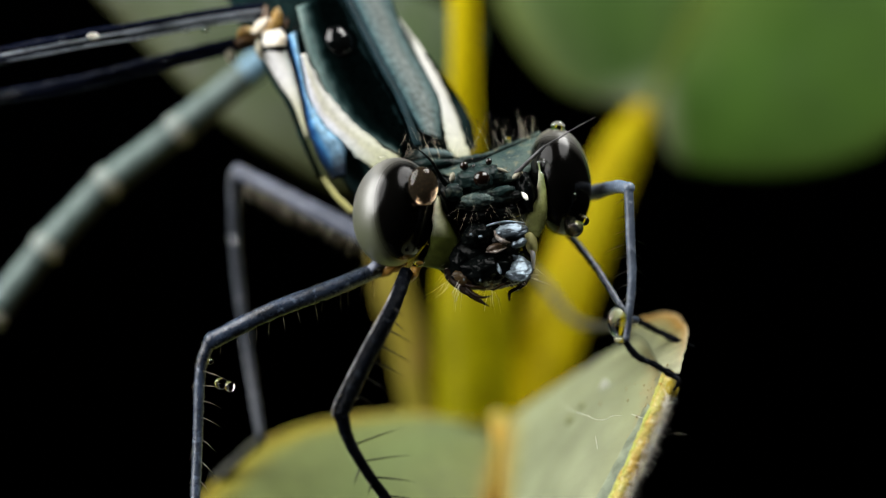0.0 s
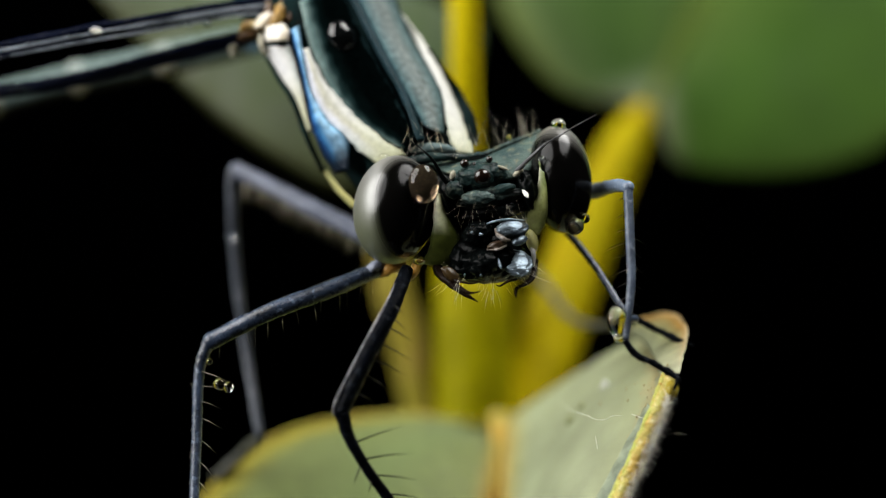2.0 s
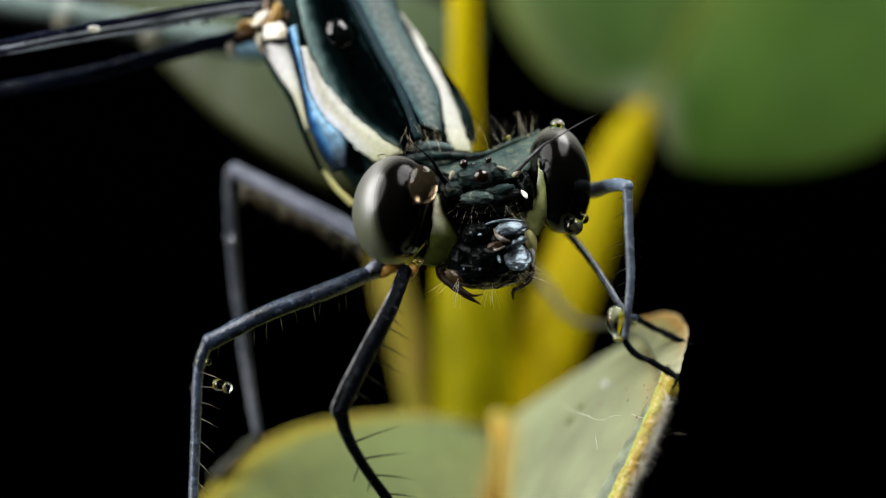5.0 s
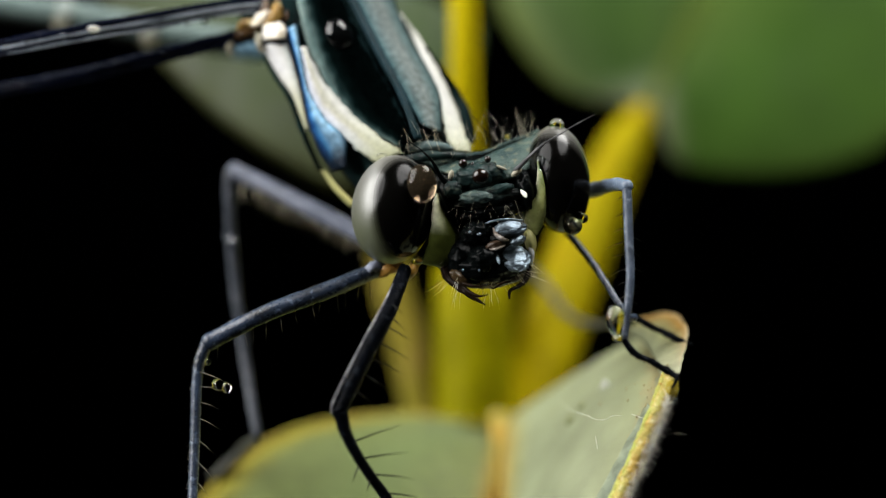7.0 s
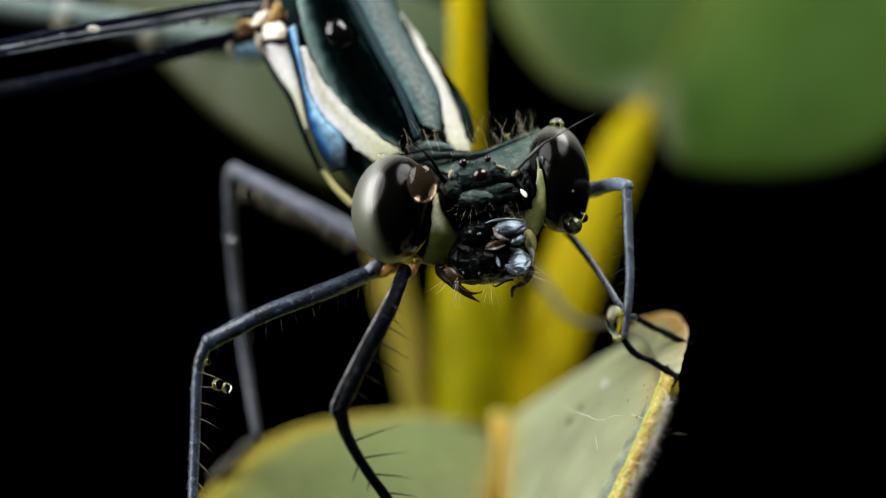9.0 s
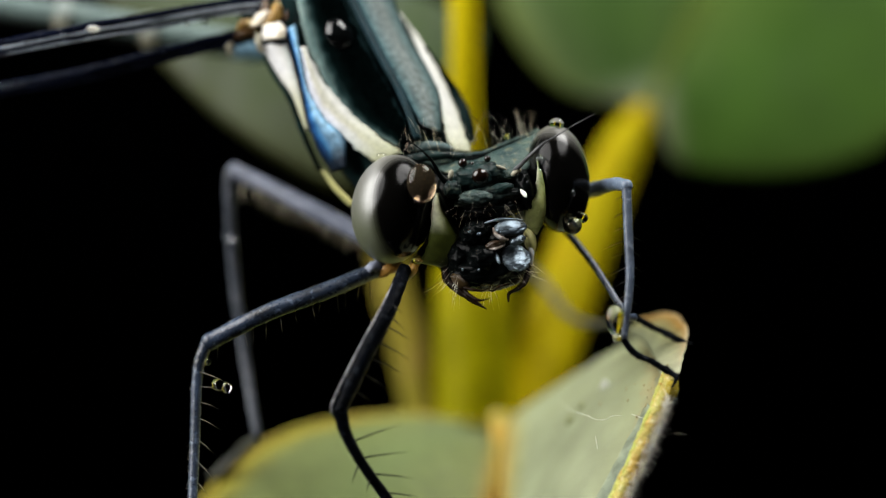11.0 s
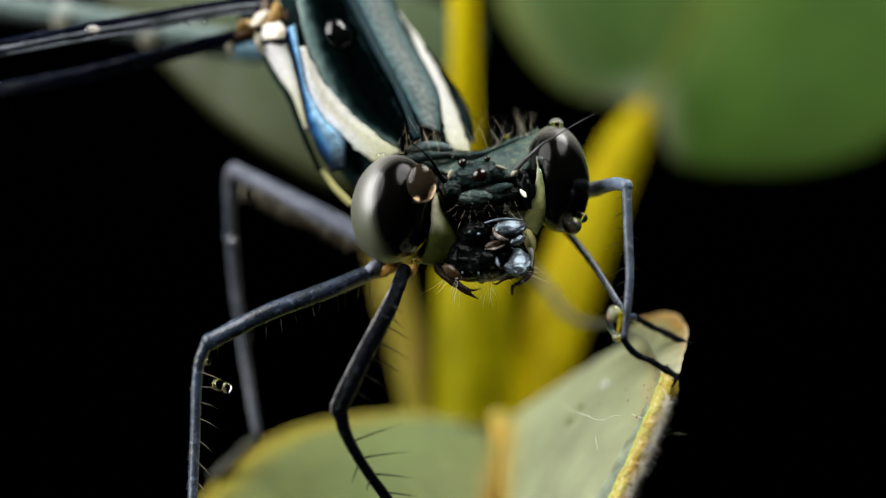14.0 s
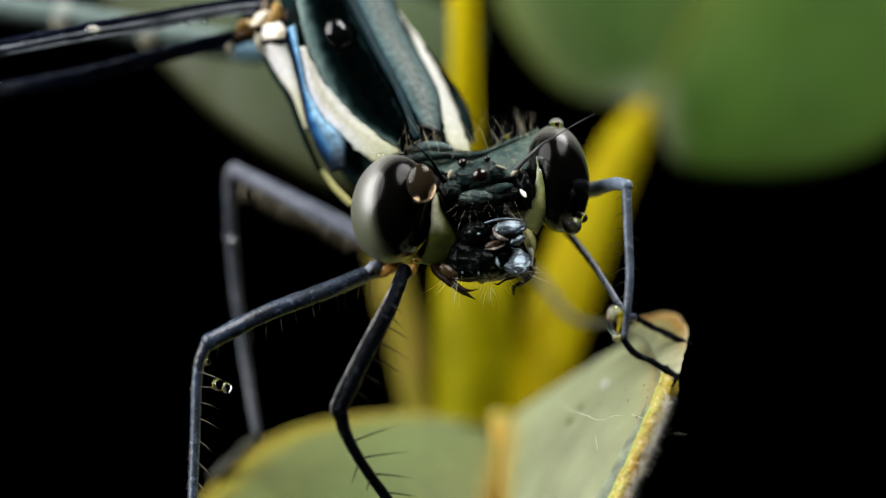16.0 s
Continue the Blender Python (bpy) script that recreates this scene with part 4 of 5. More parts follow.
# cheeks
put("cheek_core", ball(B(), (0.03, 1.95, 0.19), (0.45, 0.5, 0.85), (0, -14, 0)), SHELL, head, "black inner cheek")
put("cheek", sheet(B(), [(-0.23, 1.3, 1.45), (-0.31, 1.05, 0.94), (-0.34, 1.05, 0.37), (-0.49, 1.3, -0.13), (-0.63, 1.5, -0.36)], [(-0.03, 1.5, 1.38), (0.23, 1.45, 0.69), (0.49, 1.5, 0.3), (0.55, 1.55, -0.16), (0.32, 1.7, -0.53)], 0.14, 0.2, 36, 16, wobble=0.05), CHEEK, head, "olive cheek")
put("cheek", sheet(B(), [(2.43, 1.11, 2.25), (2.5, 0.96, 1.9), (2.57, 0.93, 1.51), (2.59, 1.11, 1.04), (2.52, 1.35, 0.59), (2.38, 1.35, 0.36)], [(2.38, 1.21, 2.23), (2.36, 1.14, 1.82), (2.28, 1.36, 1.45), (2.11, 1.2, 1.22), (2.04, 1.25, 0.82), (2.15, 1.4, 0.42)], 0.03, 0.06, 40, 16, wobble=0.05), CHEEK_B, head, "pale olive cheek")
put("cheek_fold", ball(B(), (2.2, 1.5, 0.24), (0.157, 0.3, 0.343), (0, -10, 0)), YELLOWISH, head, "yellow cheek fold")
put("cheek_fold", tube(B(), [(2.15, 1.35, 0.19), (2.24, 1.3, -0.1), (2.24, 1.35, -0.42)], [0.04, 0.07, 0.03], 16, 10), CREAM, head, "cream fold beside the upper lip")
# antennae
put("antenna", tube(B(), [(0.09, 1.1, 1.65), (-0.09, 1.0, 1.87), (-0.29, 0.8, 2.23), (-0.56, 0.7, 2.5), (-0.88, 0.7, 2.74)], [0.085, 0.065, 0.035, 0.02, 0.008], 24, 8), SHELL, head, "thin black antenna")
put("antenna", tube(B(), [(1.8, 1.15, 1.98), (1.97, 0.9, 2.14), (2.28, 0.6, 2.44), (2.52, 0.6, 2.66)], [0.065, 0.055, 0.045, 0.042], 24, 10, rough=0.25), ANTENNA, head, "stout grey antenna root")
put("antenna", tube(B(), [(2.48, 0.6, 2.64), (2.86, 0.6, 2.86), (3.29, 0.6, 3.12), (3.82, 0.6, 3.41)], [0.028, 0.018, 0.014, 0.006], 24, 8), ANTENNA, head, "thin black antenna")
for c in ((0.1, 1.05, 1.64), (1.9, 1.05, 2.0)):
    put("antenna_socket", ball(B(), c, (0.08, 0.06, 0.06), (0, 0, 0), 12, 16), RING, head, "pale antenna socket")
for c, size, turn, mt in (((0.19, 1.2, 1.88), (0.071, 0.05, 0.129), (0, 15, 0), RING), ((1.47, 1.15, 2.07), (0.15, 0.04, 0.035), (0, 22, 0), RING), ((1.82, 1.05, 1.92), (0.12, 0.08, 0.07), (0, -30, 0), RING)):
    put("pale_mark", ball(B(), c, size, turn, 14, 18, lump), mt, head, "small beige mark")
# mouth
put("mouth_base", ball(B(), (0.98, 1.75, -0.05), (0.95, 0.8, 0.78), (0, -12, 0), 28, 36, pitted), SHELL, head, "black mouth base")
put("clypeus_side", ball(B(), (0.83, 1.00, 0.41), (0.42, 0.4, 0.3), (0, -20, 0), 36, 48, pitted), SHELL, head, "black side of the clypeus")
put("clypeus", ball(B(), (1.7, 0.78, 0.54), (0.415, 0.13, 0.243), (-36, -6, 16), 40, 56, lined), GLOSS, head, "shiny blue-black clypeus")
put("clypeus_rim", ball(B(), (1.88, 0.74, 0.23), (0.214, 0.1, 0.129), (-36, -22, 16), 28, 36, lined), GLOSS, head, "shiny lower clypeus band")
put("clypeus_edge", tube(B(), [(0.83, 0.9, 0.56), (1.2, 0.78, 0.7), (1.61, 0.78, 0.76), (2.03, 0.9, 0.73)], [0.02, 0.03, 0.03, 0.02], 30, 8, rough=0.3), GLOSS, head, "thin shining upper edge of the clypeus")
put("clypeus_patch", ball(B(), (1.31, 0.8, 0.1), (0.257, 0.18, 0.114), (-20, -12, 10), 24, 32, crease), TAN, head, "brown patch")
put("clypeus_fold", tube(B(), [(1.26, 0.8, 0.53), (1.34, 0.62, 0.37), (1.48, 0.6, 0.26), (1.65, 0.64, 0.23)], [0.02, 0.055, 0.06, 0.02], 24, 10, rough=0.4), ROSE, head, "pinkish beige fold")
put("clypeus_fold", tube(B(), [(1.06, 0.8, 0.01), (1.31, 0.64, 0.0), (1.55, 0.64, 0.1)], [0.02, 0.035, 0.02], 20, 8, rough=0.4), ROSE, head, "pinkish beige fold")
# Tiny metallic beads added as glints on the black mouth.
for c, s in (((0.67, 0.64, 0.43), 3), ((0.9, 0.62, 0.38), 4)):
    put("clypeus_glint", ball(B(), c, (s * 0.0143, 0.04, s * 0.011), (-36, 0, 16), 12, 16, lump), GLOSS, head, "small metallic bead added to hold a glint")
labrum = put("labrum", ball(B(), (1.84, 0.95, -0.31), (0.386, 0.12, 0.4), (-34, -10, 16), 48, 64, lined), GLOSS, head, "shiny blue-black upper lip", origin=(1.59, 1.00, 0.01))
put("labrum_core", ball(B(), (1.70, 1.62, -0.33), (0.55, 0.5, 0.42), (0, -10, 0), 32, 40, pitted), SHELL, labrum, "black core of the upper lip")
put("labrum_side", ball(B(), (1.02, 1.00, -0.33), (0.46, 0.45, 0.38), (0, -10, 0), 32, 40, pitted), SHELL, labrum, "black side of the upper lip")
# Narrow metallic bump shaped as the lip's vertical highlight.
put("labrum_glint", ball(B(), (1.35, 0.72, -0.29), (0.057, 0.05, 0.2), (-34, -14, 16), 20, 24, crease), GLOSS, labrum, "metallic bump added to hold a highlight on the upper lip")
for c, s in (((0.49, 0.75, -0.6), 2), ((0.9, 0.62, -0.61), 2)):
    put("lip_glint", ball(B(), c, (s * 0.0143, 0.04, s * 0.018), (-36, 0, 16), 10, 14), GLOSS, labrum, "small metallic bead added to hold a glint")
jaw = put("jaw", ball(B(), (1.09, 1.3, -0.42), (0.972, 0.6, 0.443), (0, -6, 0), 32, 44, pitted), SHELL, head, "black jaw", origin=(1.24, 1.50, -0.13))
put("mandible", ball(B(), (0.43, 1.40, -0.30), (0.34, 0.5, 0.48), (0, -20, 0), 28, 36, pitted), SHELL, head, "black mandible")
palp = put("palp", tube(B(), [(-0.14, 1.7, -0.2), (0.03, 1.3, -0.62), (0.31, 1.0, -0.91), (0.66, 0.8, -1.18), (0.98, 0.7, -1.38)], [0.09, 0.145, 0.12, 0.07, 0.012], 40, 14, 0.7, rough=0.35), BROWN_BLACK, head, "hooked brown-black palp", origin=(-0.12, 1.7, -0.24))
put("tooth", tube(B(), [(0.4, 0.95, -0.91), (0.6, 0.75, -1.07), (0.81, 0.65, -1.15), (1.05, 0.65, -1.11)], [0.055, 0.05, 0.035, 0.01], 20, 10), BROWN_BLACK, palp, "curved black tooth")
put("tooth", tube(B(), [(0.34, 0.95, -0.81), (0.6, 0.75, -0.88), (0.84, 0.7, -0.91), (1.03, 0.7, -0.84)], [0.04, 0.035, 0.025, 0.008], 20, 10), BROWN_BLACK, palp, "curved black tooth")
put("palp_web", ball(B(), (0.31, 0.95, -0.69), (0.286, 0.1, 0.143), (-10, 38, 0), 20, 28, crease), HORN, palp, "amber translucent lobe of the palp")
palp_b = put("palp", tube(B(), [(2.24, 1.8, -0.3), (2.15, 1.5, -0.73), (1.92, 1.2, -0.93), (1.73, 1.0, -1.02), (1.71, 0.9, -1.24)], [0.07, 0.08, 0.055, 0.045, 0.025], 28, 12, 0.8, rough=0.35), BROWN_BLACK, head, "hooked brown-black palp", origin=(2.22, 1.8, -0.36))
palp_c = put("palp", tube(B(), [(1.73, 0.95, -0.79), (1.51, 0.8, -0.84), (1.31, 0.75, -0.96), (1.2, 0.75, -0.93)], [0.035, 0.035, 0.025, 0.01], 18, 8), BROWN_BLACK, head, "hooked brown-black palp", origin=(1.7, 1.0, -0.79))
lip = put("lower_lip", ball(B(), (1.12, 1.5, -0.69), (0.829, 0.4, 0.257), (0, -4, 0), 28, 36, crease), HORN, head, "brown translucent lower lip", origin=(1.12, 1.60, -0.56))
# bristles of crown and face
bm = B()
for k in range(20):
    u = rng.random() ** 0.45
    hairs(bm, [Vector((0.23, 2.30, 2.37)).lerp(Vector((2.40, 2.50, 2.99)), u) + Vector((0, rng.uniform(-0.3, 0.3), rng.uniform(-0.1, 0.05)))], rng.uniform(0.3, 0.75) + 0.25 * u, 0.0024, rng, (-0.25, -0.3, 1), 0.5, 0.2)
tagged(put("bristle_fringe", bm, NECK_HAIR, head, "fine golden bristles on the crown"), kind="stuff")
bm = B()
for k in range(9):
    hairs(bm, [Vector((1.55, 2.30, 2.70)) + Vector((rng.uniform(-0.7, 0.7), 0, 0))], 1.0, 0.006, rng, (-0.3, 0, 1), 0.25, 0.2)
tagged(put("long_bristles", bm, BRISTLE, head), kind="stuff")
bm = B()
for k in range(34):
    p = Vector((rng.uniform(0.32, 2.05), rng.uniform(0.6, 0.95), rng.uniform(0.55, 1.25)))
    side = (p.x - 1.1) * 0.55
    hairs(bm, [p], rng.uniform(0.25, 1.0), 0.0024, rng, (side * 1.5, -0.5, -1.0), 0.5, 0.3)
tagged(put("face_bristles", bm, HAIR, head, "pale bristles hanging over the face"), kind="stuff")
bm = B()
for k in range(32):
    u = rng.random()
    hairs(bm, [Vector((0.05, 1.20, -0.40)).lerp(Vector((2.25, 1.10, -0.45)), u) + Vector((0, rng.uniform(-0.2, 0.2), -0.55 * math.sin(u * math.pi) + rng.uniform(-0.1, 0.2)))], 0.30, 0.004, rng, ((u - 0.5) * 2.2, -0.4, -0.8), 0.35, 0.15)
for root, way in (((0.4, 0.9, -0.93), (-0.4, -0.2, -0.9)), ((1.16, 1.1, -0.89), (0.0, -0.2, -1.0)), ((0.11, 1.2, -0.64), (-0.7, 0, -0.7)), ((2.15, 1.2, -0.53), (0.9, 0, -0.35))):
    for k in range(8):
        hairs(bm, [Vector(root) + Vector((rng.uniform(-0.15, 0.15), rng.uniform(-0.2, 0.2), rng.uniform(-0.25, 0.25)))], 0.5, 0.0045, rng, way, 0.3, 0.15)
tagged(put("chin_bristles", bm, NECK_HAIR, head, "pale bristles round the mouth"), kind="stuff")


# ---- legs ----
def spines(parent, line, side, count, length, radius, material, first=0.1, last=0.95, seed=1):
    """A comb of stiff spines along a limb."""
    r = random.Random(seed)
    bm = B()
    path = spline(line, 60)
    for k in range(count):
        u = first + (last - first) * k / max(1, count - 1) + r.uniform(-0.01, 0.01)
        p = path[int(u * 60)]
        way = (Vector(side).normalized() + Vector((r.uniform(-1, 1), r.uniform(-1, 1), r.uniform(-1, 1))) * 0.18)
        size = length * r.uniform(0.75, 1.15)
        spike(bm, p, p + way * size * 0.5, p + way * size + Vector((0, 0, -0.04)), radius)
    return tagged(put("spine_comb", bm, material, parent, "row of stiff fine spines"), kind="stuff")


def leg(femur, fr, tibia, tr, tarsus, sr, material, label, shin=None, foot=None):
    f = put("leg", tube(B(), femur, fr, 40, 16, rough=0.10), material, fly, label, origin=femur[0])
    put("knee", ball(B(), femur[-1], (fr[-1] * 1.08,) * 3, (0, 0, 0), 12, 16), material, f)
    put("tibia", tube(B(), tibia, tr, 40, 14, rough=0.10), shin or material, f)
    if tarsus:
        put("tarsus", tube(B(), tarsus, sr, 60, 12, rough=0.45), foot or LEG_DARK, f, "jointed foot")
    return f


def down(parent, line, width, count, length, material, seed):
    """Short soft hairs all round a limb."""
    r = random.Random(seed)
    bm = B()
    path = spline(line, 80)
    for k in range(count):
        i = r.randrange(2, 78)
        t = (path[i + 1] - path[i - 1]).normalized()
        side = t.cross(Vector((0, 1, 0))).normalized() * r.choice((-1, 1))
        p = path[i] + side * width * 0.8 + Vector((0, r.uniform(-0.6, 0.3) * width, 0))
        hairs(bm, [p], length, 0.0035, r, tuple(side * 1.0 + t * 0.6 + Vector((0, -0.3, 0))), 0.3, 0.1)
    return tagged(put("leg_down", bm, material, parent, "short soft hairs along the leg"), kind="stuff")


A_F, A_T = [(-1.68, 4.50, 0.16), (-3.31, 5.00, 0.98), (-4.48, 5.50, 1.59), (-5.48, 6.00, 2.06)], [(-5.56, 6.00, 2.10), (-5.63, 6.00, 1.47), (-5.52, 6.20, -0.58), (-5.21, 6.00, -2.96), (-4.86, 5.40, -4.97)]
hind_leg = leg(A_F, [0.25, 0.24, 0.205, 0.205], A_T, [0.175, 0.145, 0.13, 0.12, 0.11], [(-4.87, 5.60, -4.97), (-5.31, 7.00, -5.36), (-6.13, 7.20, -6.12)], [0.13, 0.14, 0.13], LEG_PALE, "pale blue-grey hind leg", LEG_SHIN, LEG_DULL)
spines(hind_leg, A_F, (-0.1, 0, -1), 30, 0.72, 0.015, NECK_HAIR, 0.1, 0.95, 2)
B_F, B_T = [(-1.50, 2.20, -0.46), (-2.79, 1.80, -0.99), (-4.51, 1.60, -1.64), (-5.93, 1.80, -2.35)], [(-6.02, 1.80, -2.40), (-6.25, 1.80, -3.15), (-6.31, 1.60, -4.87), (-6.36, 1.20, -6.58)]
mid_leg = leg(B_F, [0.19, 0.22, 0.22, 0.22], B_T, [0.165, 0.14, 0.13, 0.125], None, None, LEG, "slate blue middle leg with short spines")
spines(mid_leg, B_F, (0.05, 0, -1), 13, 0.68, 0.017, HAIR, 0.12, 0.95, 3)
bm = B()
for root, tip in (((-6.21, 1.70, -3.12), (-5.49, 1.50, -3.40)), ((-6.24, 1.70, -3.50), (-5.57, 1.50, -3.60)), ((-6.27, 1.70, -3.87), (-5.66, 1.50, -4.09)), ((-6.30, 1.70, -4.27), (-5.65, 1.40, -4.59)), ((-6.31, 1.60, -4.79), (-5.74, 1.40, -5.27)), ((-6.32, 1.50, -5.33), (-5.82, 1.30, -5.84)), ((-6.34, 1.40, -5.81), (-5.93, 1.20, -6.29))):
    spike(bm, root, Vector(root).lerp(Vector(tip), 0.5) + Vector((0, 0, 0.03)), tip, 0.017)
tagged(put("spine_comb", bm, HAIR, mid_leg, "row of stiff grey spines"), kind="stuff")
put("hip", tube(B(), [(-1.9, 2.0, -0.59), (-1.76, 2.0, -0.46), (-1.56, 2.1, -0.39), (-1.36, 2.4, -0.36)], [0.14, 0.17, 0.15, 0.1], 20, 14, rough=0.4), LEG_PALE, mid_leg, "pale grey hip joint")
put("hip_base", tube(B(), [(-1.67, 2.2, -0.71), (-1.47, 2.0, -0.56), (-1.24, 2.0, -0.46), (-1.04, 2.2, -0.42)], [0.06, 0.14, 0.13, 0.08], 20, 14, rough=0.4), HIP, mid_leg, "amber hip base")
C_F, C_T = [(-0.97, 1.20, -0.50), (-1.34, 0.20, -1.45), (-1.95, -0.20, -2.65), (-2.60, -0.30, -4.06)], [(-2.58, -0.30, -4.06), (-2.42, -0.20, -4.66), (-1.96, 0.00, -5.49), (-1.20, 0.40, -6.56)]
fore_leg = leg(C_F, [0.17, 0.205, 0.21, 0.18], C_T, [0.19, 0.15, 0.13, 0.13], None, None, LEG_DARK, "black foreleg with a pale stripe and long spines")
put("leg_stripe", tube(B(), [(-1.12, 0.97, -0.59), (-1.50, 0.09, -1.36), (-2.14, -0.24, -2.56), (-2.73, -0.37, -3.75), (-2.80, -0.33, -4.12)], [0.02, 0.034, 0.036, 0.034, 0.025], 40, 10, rough=0.15), LEG_STRIPE, fore_leg, "pale grey stripe along the thigh")
bm = B()
for root, tip in (((-1.33, 0.10, -1.35), (-1.01, -0.20, -1.63)), ((-1.45, 0.10, -1.60), (-0.96, -0.20, -2.02)), ((-1.53, 0.00, -1.89), (-0.76, -0.30, -2.31)), ((-1.70, -0.10, -2.31), (-0.79, -0.40, -2.79)), ((-1.87, -0.10, -2.71), (-0.96, -0.40, -3.15)), ((-2.04, -0.10, -3.10), (-1.33, -0.40, -3.55)), ((-2.25, -0.10, -3.53), (-1.73, -0.30, -3.89)),
                  ((-2.30, -0.10, -4.83), (-0.96, -0.30, -4.36)), ((-2.01, 0.00, -5.23), (-0.79, -0.30, -5.07)), ((-1.76, 0.10, -5.64), (-0.68, -0.20, -5.76)), ((-1.42, 0.20, -6.12), (-0.60, 0.00, -6.23)), ((-2.13, 0.00, -5.40), (-2.29, -0.20, -5.89)), ((-1.84, 0.00, -5.80), (-1.93, -0.10, -6.11))):
    spike(bm, root, Vector(root).lerp(Vector(tip), 0.5) + Vector((0, 0, 0.02)), tip, 0.028)
tagged(put("spine_comb", bm, BRISTLE, fore_leg, "long black spines of thigh and shin"), kind="stuff")
put("hip", tube(B(), [(-0.95, 1.6, -0.79), (-0.83, 1.4, -0.59), (-0.75, 1.5, -0.42), (-0.6, 1.9, -0.24)], [0.05, 0.13, 0.12, 0.08], 18, 12, rough=0.4), HIP, fore_leg, "amber hip joint")
D_F, D_T = [(3.16, 3.6, 1.41), (3.78, 2.7, 1.51), (4.33, 1.5, 1.65), (4.63, 0.8, 1.61)], [(4.63, 0.80, 1.64), (4.67, 0.50, 0.30), (4.69, 0.30, -0.84), (4.53, 0.20, -2.26)]
D_FOOT = [(4.53, 0.20, -2.26), (4.80, 0.20, -2.60), (5.20, 0.20, -2.80), (5.60, 0.20, -3.04), (5.85, 0.10, -3.22), (5.74, 0.00, -3.48)]
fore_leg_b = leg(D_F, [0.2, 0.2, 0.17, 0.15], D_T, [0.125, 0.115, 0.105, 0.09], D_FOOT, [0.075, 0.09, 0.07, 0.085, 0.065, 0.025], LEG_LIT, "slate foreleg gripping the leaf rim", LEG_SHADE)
spines(fore_leg_b, D_T, (-0.9, 0.2, -0.35), 9, 0.6, 0.014, BRISTLE, 0.08, 0.85, 8)
spines(fore_leg_b, D_T, (0.9, 0.2, -0.5), 7, 0.4, 0.011, BRISTLE, 0.2, 0.9, 9)
E_T = [(2.95, 4.00, 0.75), (3.40, 3.00, 0.19), (3.88, 2.40, -0.45), (4.48, 1.60, -1.42)]
mid_leg_b = leg(E_T, [0.10, 0.095, 0.09, 0.09], [(4.48, 1.60, -1.42), (4.61, 1.50, -1.71), (4.87, 1.90, -1.74)], [0.12, 0.1, 0.1],
                [(4.76, 2.8, -1.67), (5.24, 2.9, -1.92), (5.63, 2.9, -2.11), (6.03, 2.6, -2.32), (6.37, 2.2, -2.43)], [0.07, 0.085, 0.08, 0.085, 0.03], LEG, "thin grey middle leg")
hind_leg_b = leg([(2.25, 10.40, -0.45), (2.71, 10.20, -0.91), (3.30, 9.40, -1.70), (3.81, 8.40, -2.00)], [0.12, 0.115, 0.11, 0.11], [(3.81, 8.40, -2.00), (4.22, 7.00, -2.00), (4.66, 4.80, -1.90)], [0.11, 0.1, 0.08], None, None, LEG_DULL, "thin grey hind leg")

down(mid_leg, B_F, 0.21, 130, 0.10, HAIR, 21)
down(mid_leg, B_T, 0.13, 110, 0.10, HAIR, 22)
down(fore_leg, C_F, 0.20, 120, 0.10, HAIR, 23)
down(fore_leg, C_T, 0.14, 90, 0.09, HAIR, 24)
down(fore_leg_b, D_T, 0.11, 90, 0.08, HAIR, 25)
down(fore_leg_b, D_FOOT, 0.07, 60, 0.12, BRISTLE, 26)

# ---- water drops ----
def drop(centre, radii, where, turn=(0, 0, 0)):
    d = put("water_drop", ball(B(), centre, radii, turn, 24, 32), WATER, origin=centre)
    return tagged(d, "clear round water drop on the " + where, "water drop", "water drops")


HEAD_DROPS = [drop((-0.54, 0.55, 1.65), (0.38, 0.25, 0.5), "black compound eye", (0, -8, 0)), drop((2.88, 1.80, 3.17), (0.19, 0.19, 0.17), "top of the eye"),
              drop((3.28, 1.35, 0.59), (0.24, 0.22, 0.22), "lower rim of the eye"), drop((3.55, 1.60, 0.79), (0.13, 0.13, 0.13), "lower rim of the eye"),
              drop((1.63, 2.20, 2.87), (0.09, 0.09, 0.09), "bristles of the crown"), drop((-0.66, 1.00, -0.31), (0.15, 0.12, 0.08), "lower rim of the eye"),
              drop((-1.57, 1.60, 2.39), (0.12, 0.12, 0.06), "top of the eye"), drop((2.50, 0.95, 2.16), (0.14, 0.11, 0.23), "inner side of the eye", (0, -30, 0)),
              drop((3.26, 1.0, 1.4), (0.086, 0.06, 0.1), "black compound eye", (0, -30, 0)), drop((3.13, 1.0, 1.33), (0.043, 0.04, 0.043), "black compound eye")]
HEAD_DROPS[0].data.materials[0] = WATER_AMBER
LEG_DROPS = [drop((-5.72, 1.60, -3.45), (0.17, 0.16, 0.16), "spines of the middle leg"), drop((-5.98, 1.65, -2.88), (0.08, 0.08, 0.09), "spines of the middle leg"), drop((-5.50, 1.55, -3.52), (0.13, 0.12, 0.15), "spines of the middle leg"),
             drop((-5.65, 5.80, 0.33), (0.13, 0.1, 0.13), "pale hind leg")]
FOOT_DROPS = [drop((4.35, 0.20, -1.80), (0.27, 0.22, 0.42), "foot of the foreleg", (0, -10, 0)), drop((4.37, 0.10, -2.23), (0.13, 0.12, 0.1), "foot of the foreleg")]
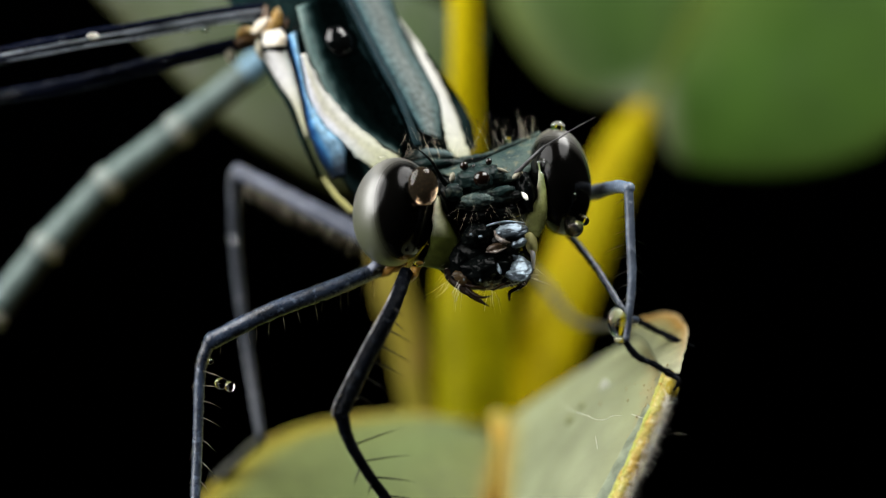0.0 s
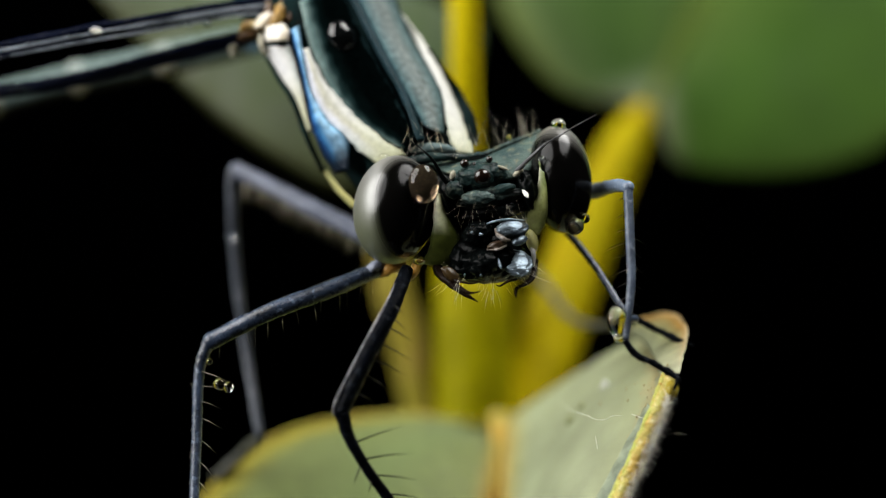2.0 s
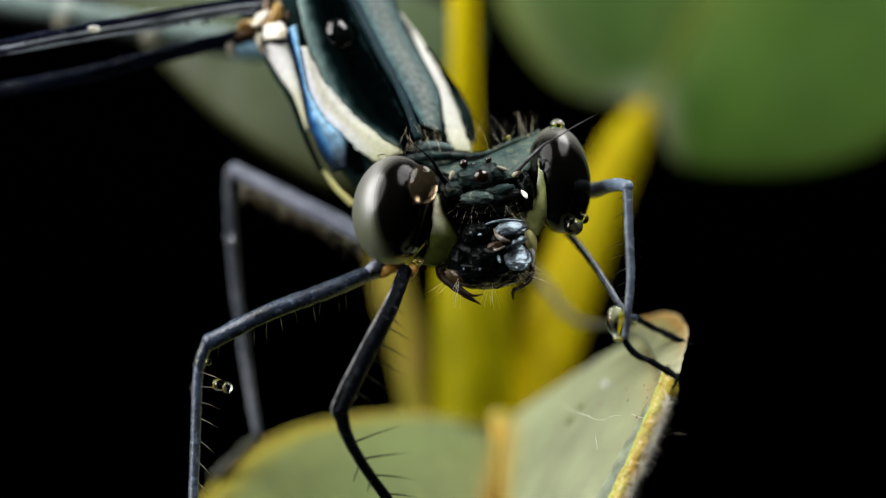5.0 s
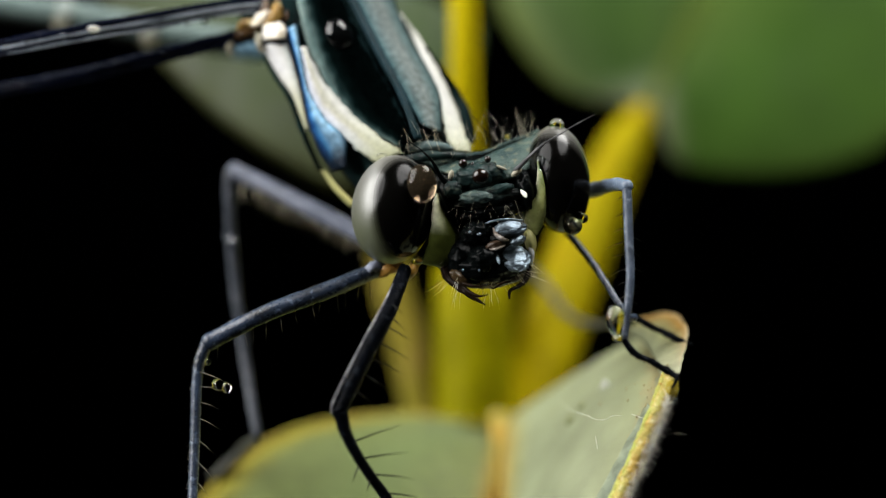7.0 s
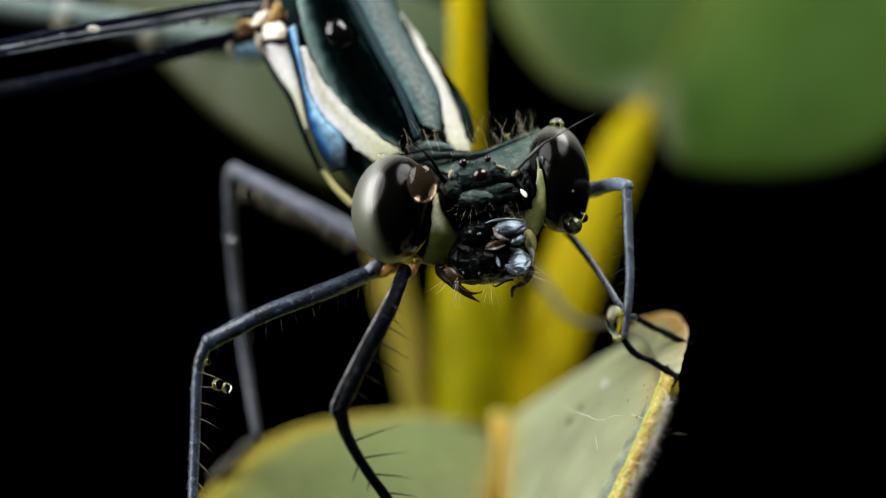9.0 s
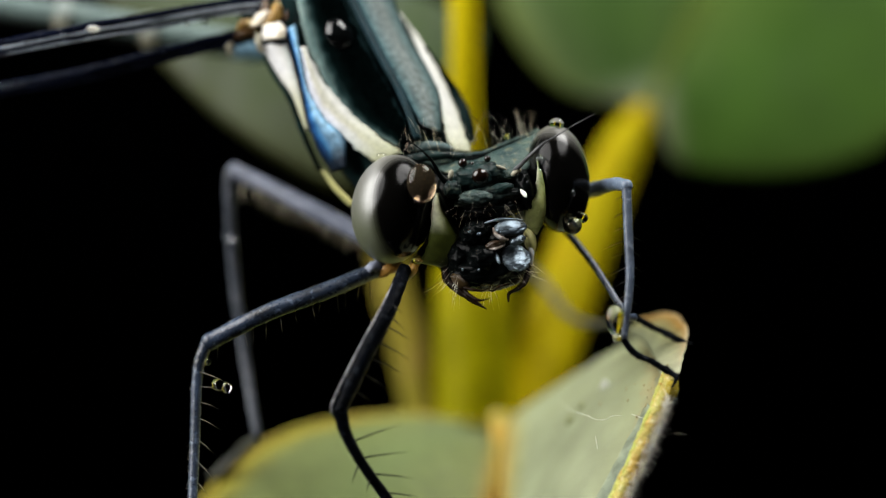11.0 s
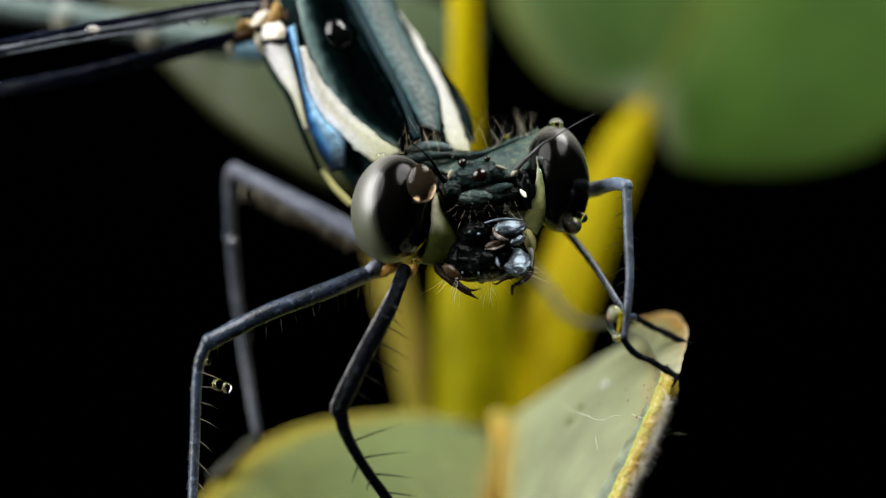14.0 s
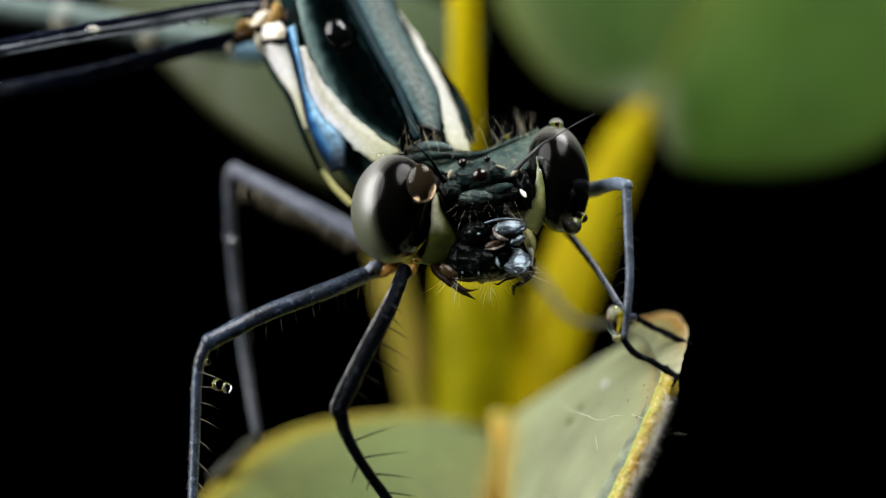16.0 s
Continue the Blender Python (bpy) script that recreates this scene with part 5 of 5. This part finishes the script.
WING_DROPS = [drop((-9.01, 2.95, 5.65), (0.18, 0.13, 0.10), "wet black wing"), drop((-6.16, 3.50, 5.85), (0.1, 0.1, 0.08), "wet black wing"), drop((-7.22, 4.10, 5.10), (0.13, 0.1, 0.08), "wet black wing"), drop((-11.30, 4.30, 4.25), (0.14, 0.1, 0.07), "wet black wing"),
              drop((-11.03, 4.30, 4.28), (0.1, 0.09, 0.06), "wet black wing"), drop((-6.62, 3.40, 5.82), (0.07, 0.07, 0.06), "wet black wing"), drop((-9.80, 3.00, 5.57), (0.07, 0.07, 0.06), "wet black wing")]


# ---- keyed poses ----
STEP = 0.0142      # millimetres for one step of the rows below


def motions():
    def shifted(ob, rows):
        at = ob.location.copy()
        walk(ob, [(t, pose(at.x + dx * STEP * 0.001, at.y, at.z - dy * STEP * 0.001)) for t, dx, dy in rows])

    head_rows = ((0.0, 3, 5), (0.5, 6, 5), (1.0, 6, 2), (1.5, 6, 2), (2.0, 4, 1), (3.0, 3, 2), (4.0, 3, 2), (6.5, 1, 1), (9.0, 1, 0), (13.0, 0, 0), (16.0, 0, 0))
    body_rows = ((0.0, 1, 13), (0.5, 7, 7), (1.0, 7, 2), (1.5, 7, 3), (2.0, 6, 3), (3.0, 6, 0), (4.0, 4, 0), (6.5, 1, 0), (9.0, 1, 0), (13.0, 0, 0), (16.0, 0, 0))
    for ob in (head, *HEAD_DROPS):
        shifted(ob, head_rows)
    for ob in (thorax, fore, hind, *WING_DROPS):
        shifted(ob, body_rows)
    for ob in (hind_leg, LEG_DROPS[3]):
        shifted(ob, ((0.0, 7, 3), (1.0, 6, -1), (2.0, 5, 0), (4.0, 2, 0), (6.5, 0, 0), (16.0, 0, 0)))
    for ob in (mid_leg, *LEG_DROPS[:3]):
        shifted(ob, ((0.0, 5, -2), (1.0, 3, -1), (2.0, 3, -1), (4.0, 2, 0), (6.5, 0, 0), (16.0, 0, 0)))
    # legs sway a little
    shifted(fore_leg, ((0.0, 3, 6), (0.5, 3, 5), (1.0, 5, 2), (2.0, 4, 2), (4.0, 2, 2), (6.5, 1, 1), (16.0, 0, 0)))
    for ob in (fore_leg_b, mid_leg_b, hind_leg_b, *FOOT_DROPS):
        shifted(ob, ((0.0, 4, 5), (1.0, 3, 3), (2.0, 3, 3), (4.0, 2, 2), (6.5, 1, 1), (16.0, 0, 0)))
    # mouth
    shifted(labrum, [(t, 0, a) for t, a, b in MOUTH_ROWS])
    for ob in (jaw, lip):
        shifted(ob, [(t, 0, b) for t, a, b in MOUTH_ROWS])
    shifted(palp, PALP_ROWS)
    for ob in (palp_b, palp_c):
        shifted(ob, [(t, -0.5 * dx, 0.7 * dy) for t, dx, dy in PALP_ROWS])
    # tail: the first joint's place, then the slope of each segment
    tail = TAIL_ROWS
    rows = [[] for s in segments]
    for t, u, v, *slopes in tail:
        slopes = list(slopes) + [slopes[-1] + (slopes[-1] - slopes[-2]) * 0.4] * 3
        joint = Vector(((u - 784) * STEP * 1.067, 8.0, (441 - v) * STEP * 1.067)) - PLAN[fly.name]
        a = radians(slopes[0])
        p = joint - Vector((-math.cos(a), 0, math.sin(a))) * SEG
        for k, s in enumerate(segments):
            a = radians(slopes[k])
            rows[k].append((t, pose(p.x * 0.001, p.y * 0.001, p.z * 0.001, 0, slopes[k], 0)))
            p = p + Vector((-math.cos(a), 0, math.sin(a))) * SEG
    for s, r in zip(segments, rows):
        walk(s, r)


MOUTH_ROWS = ((0.0, 8, 2), (0.3, 0, 2), (0.6, -5, -6), (0.9, 6, 2), (1.2, 0, -8), (1.9, 0, -8), (2.1, 5, -4), (2.4, 0, -8), (3.0, 0, -8), (3.3, -3, -2), (3.5, -4, -4), (3.7, -12, 4),
              (4.0, -10, 0), (4.2, -10, 8), (6.3, -6, -6), (6.6, -6, -4), (6.9, -6, 4), (7.2, -2, 0), (7.5, 0, -4), (8.1, 0, -8), (8.7, 0, -10), (9.0, 0, -4), (9.2, 0, -8),
              (11.3, -6, 10), (11.5, -4, -2), (11.8, -2, 6), (12.0, 0, -2), (12.3, 0, 2), (12.7, 0, 0), (13.0, -2, 10), (13.2, 0, 2), (13.5, 0, -4), (14.0, 0, -8), (14.5, 0, -6), (16.0, 0, -8))
PALP_ROWS = ((0, 10, 0), (0.2, 11, 3), (0.4, 5, 8), (0.6, 8, -1), (0.8, 2, -3), (1, -11, 3), (1.2, -4, -10), (1.5, -12, -10), (2, -11, -4), (2.5, -18, -2), (3, -16, -2), (3.3, -19, -8), (3.6, -20, -10), (3.8, 10, -11), (4, -1, -10), (4.2, -4, 4), (6.3, -3, -8), (6.6, -1, -8), (7, 6, 2), (7.5, -7, -3), (8, -3, -5), (8.5, -1, -12), (9, -4, -2), (11.3, 9, 10), (11.6, 8, 4), (11.9, 5, 6), (12.3, 7, 4), (12.7, -1, 4), (13, -2, 14), (13.5, 0, 0), (14.2, -8, -8), (16, -11, -7))
TAIL_ROWS = ((0.0, 308, 237, -39, -37, -47), (0.2, 308, 232, -38, -34, -45), (0.4, 308, 206, -33, -30, -42), (0.5, 301, 189, -31, -28, -38), (0.6, 298, 162, -26, -22, -33), (0.7, 294, 137, -19.5, -17, -28), (0.8, 289, 112, -13, -10, -14),
             (1.0, 285, 107, -11.5, -9.5, -12), (1.3, 283, 109, -12, -10, -12), (2.0, 281, 109, -12, -12, -15), (2.2, 281, 109, -12, -12, -15), (2.3, 281, 107, -11.5, -9, -12), (2.4, 281, 99, -9, -3, -8),
             (2.5, 275, 82, -2, -2, -9), (2.6, 268, 51, 8, 11, 7), (2.8, 264, 45, 10, 11, 8), (3.5, 261, 48, 10, 11, 8), (6.5, 258, 53, 9, 10, 8), (16.0, 254, 57, 9, 10, 8))
motions()
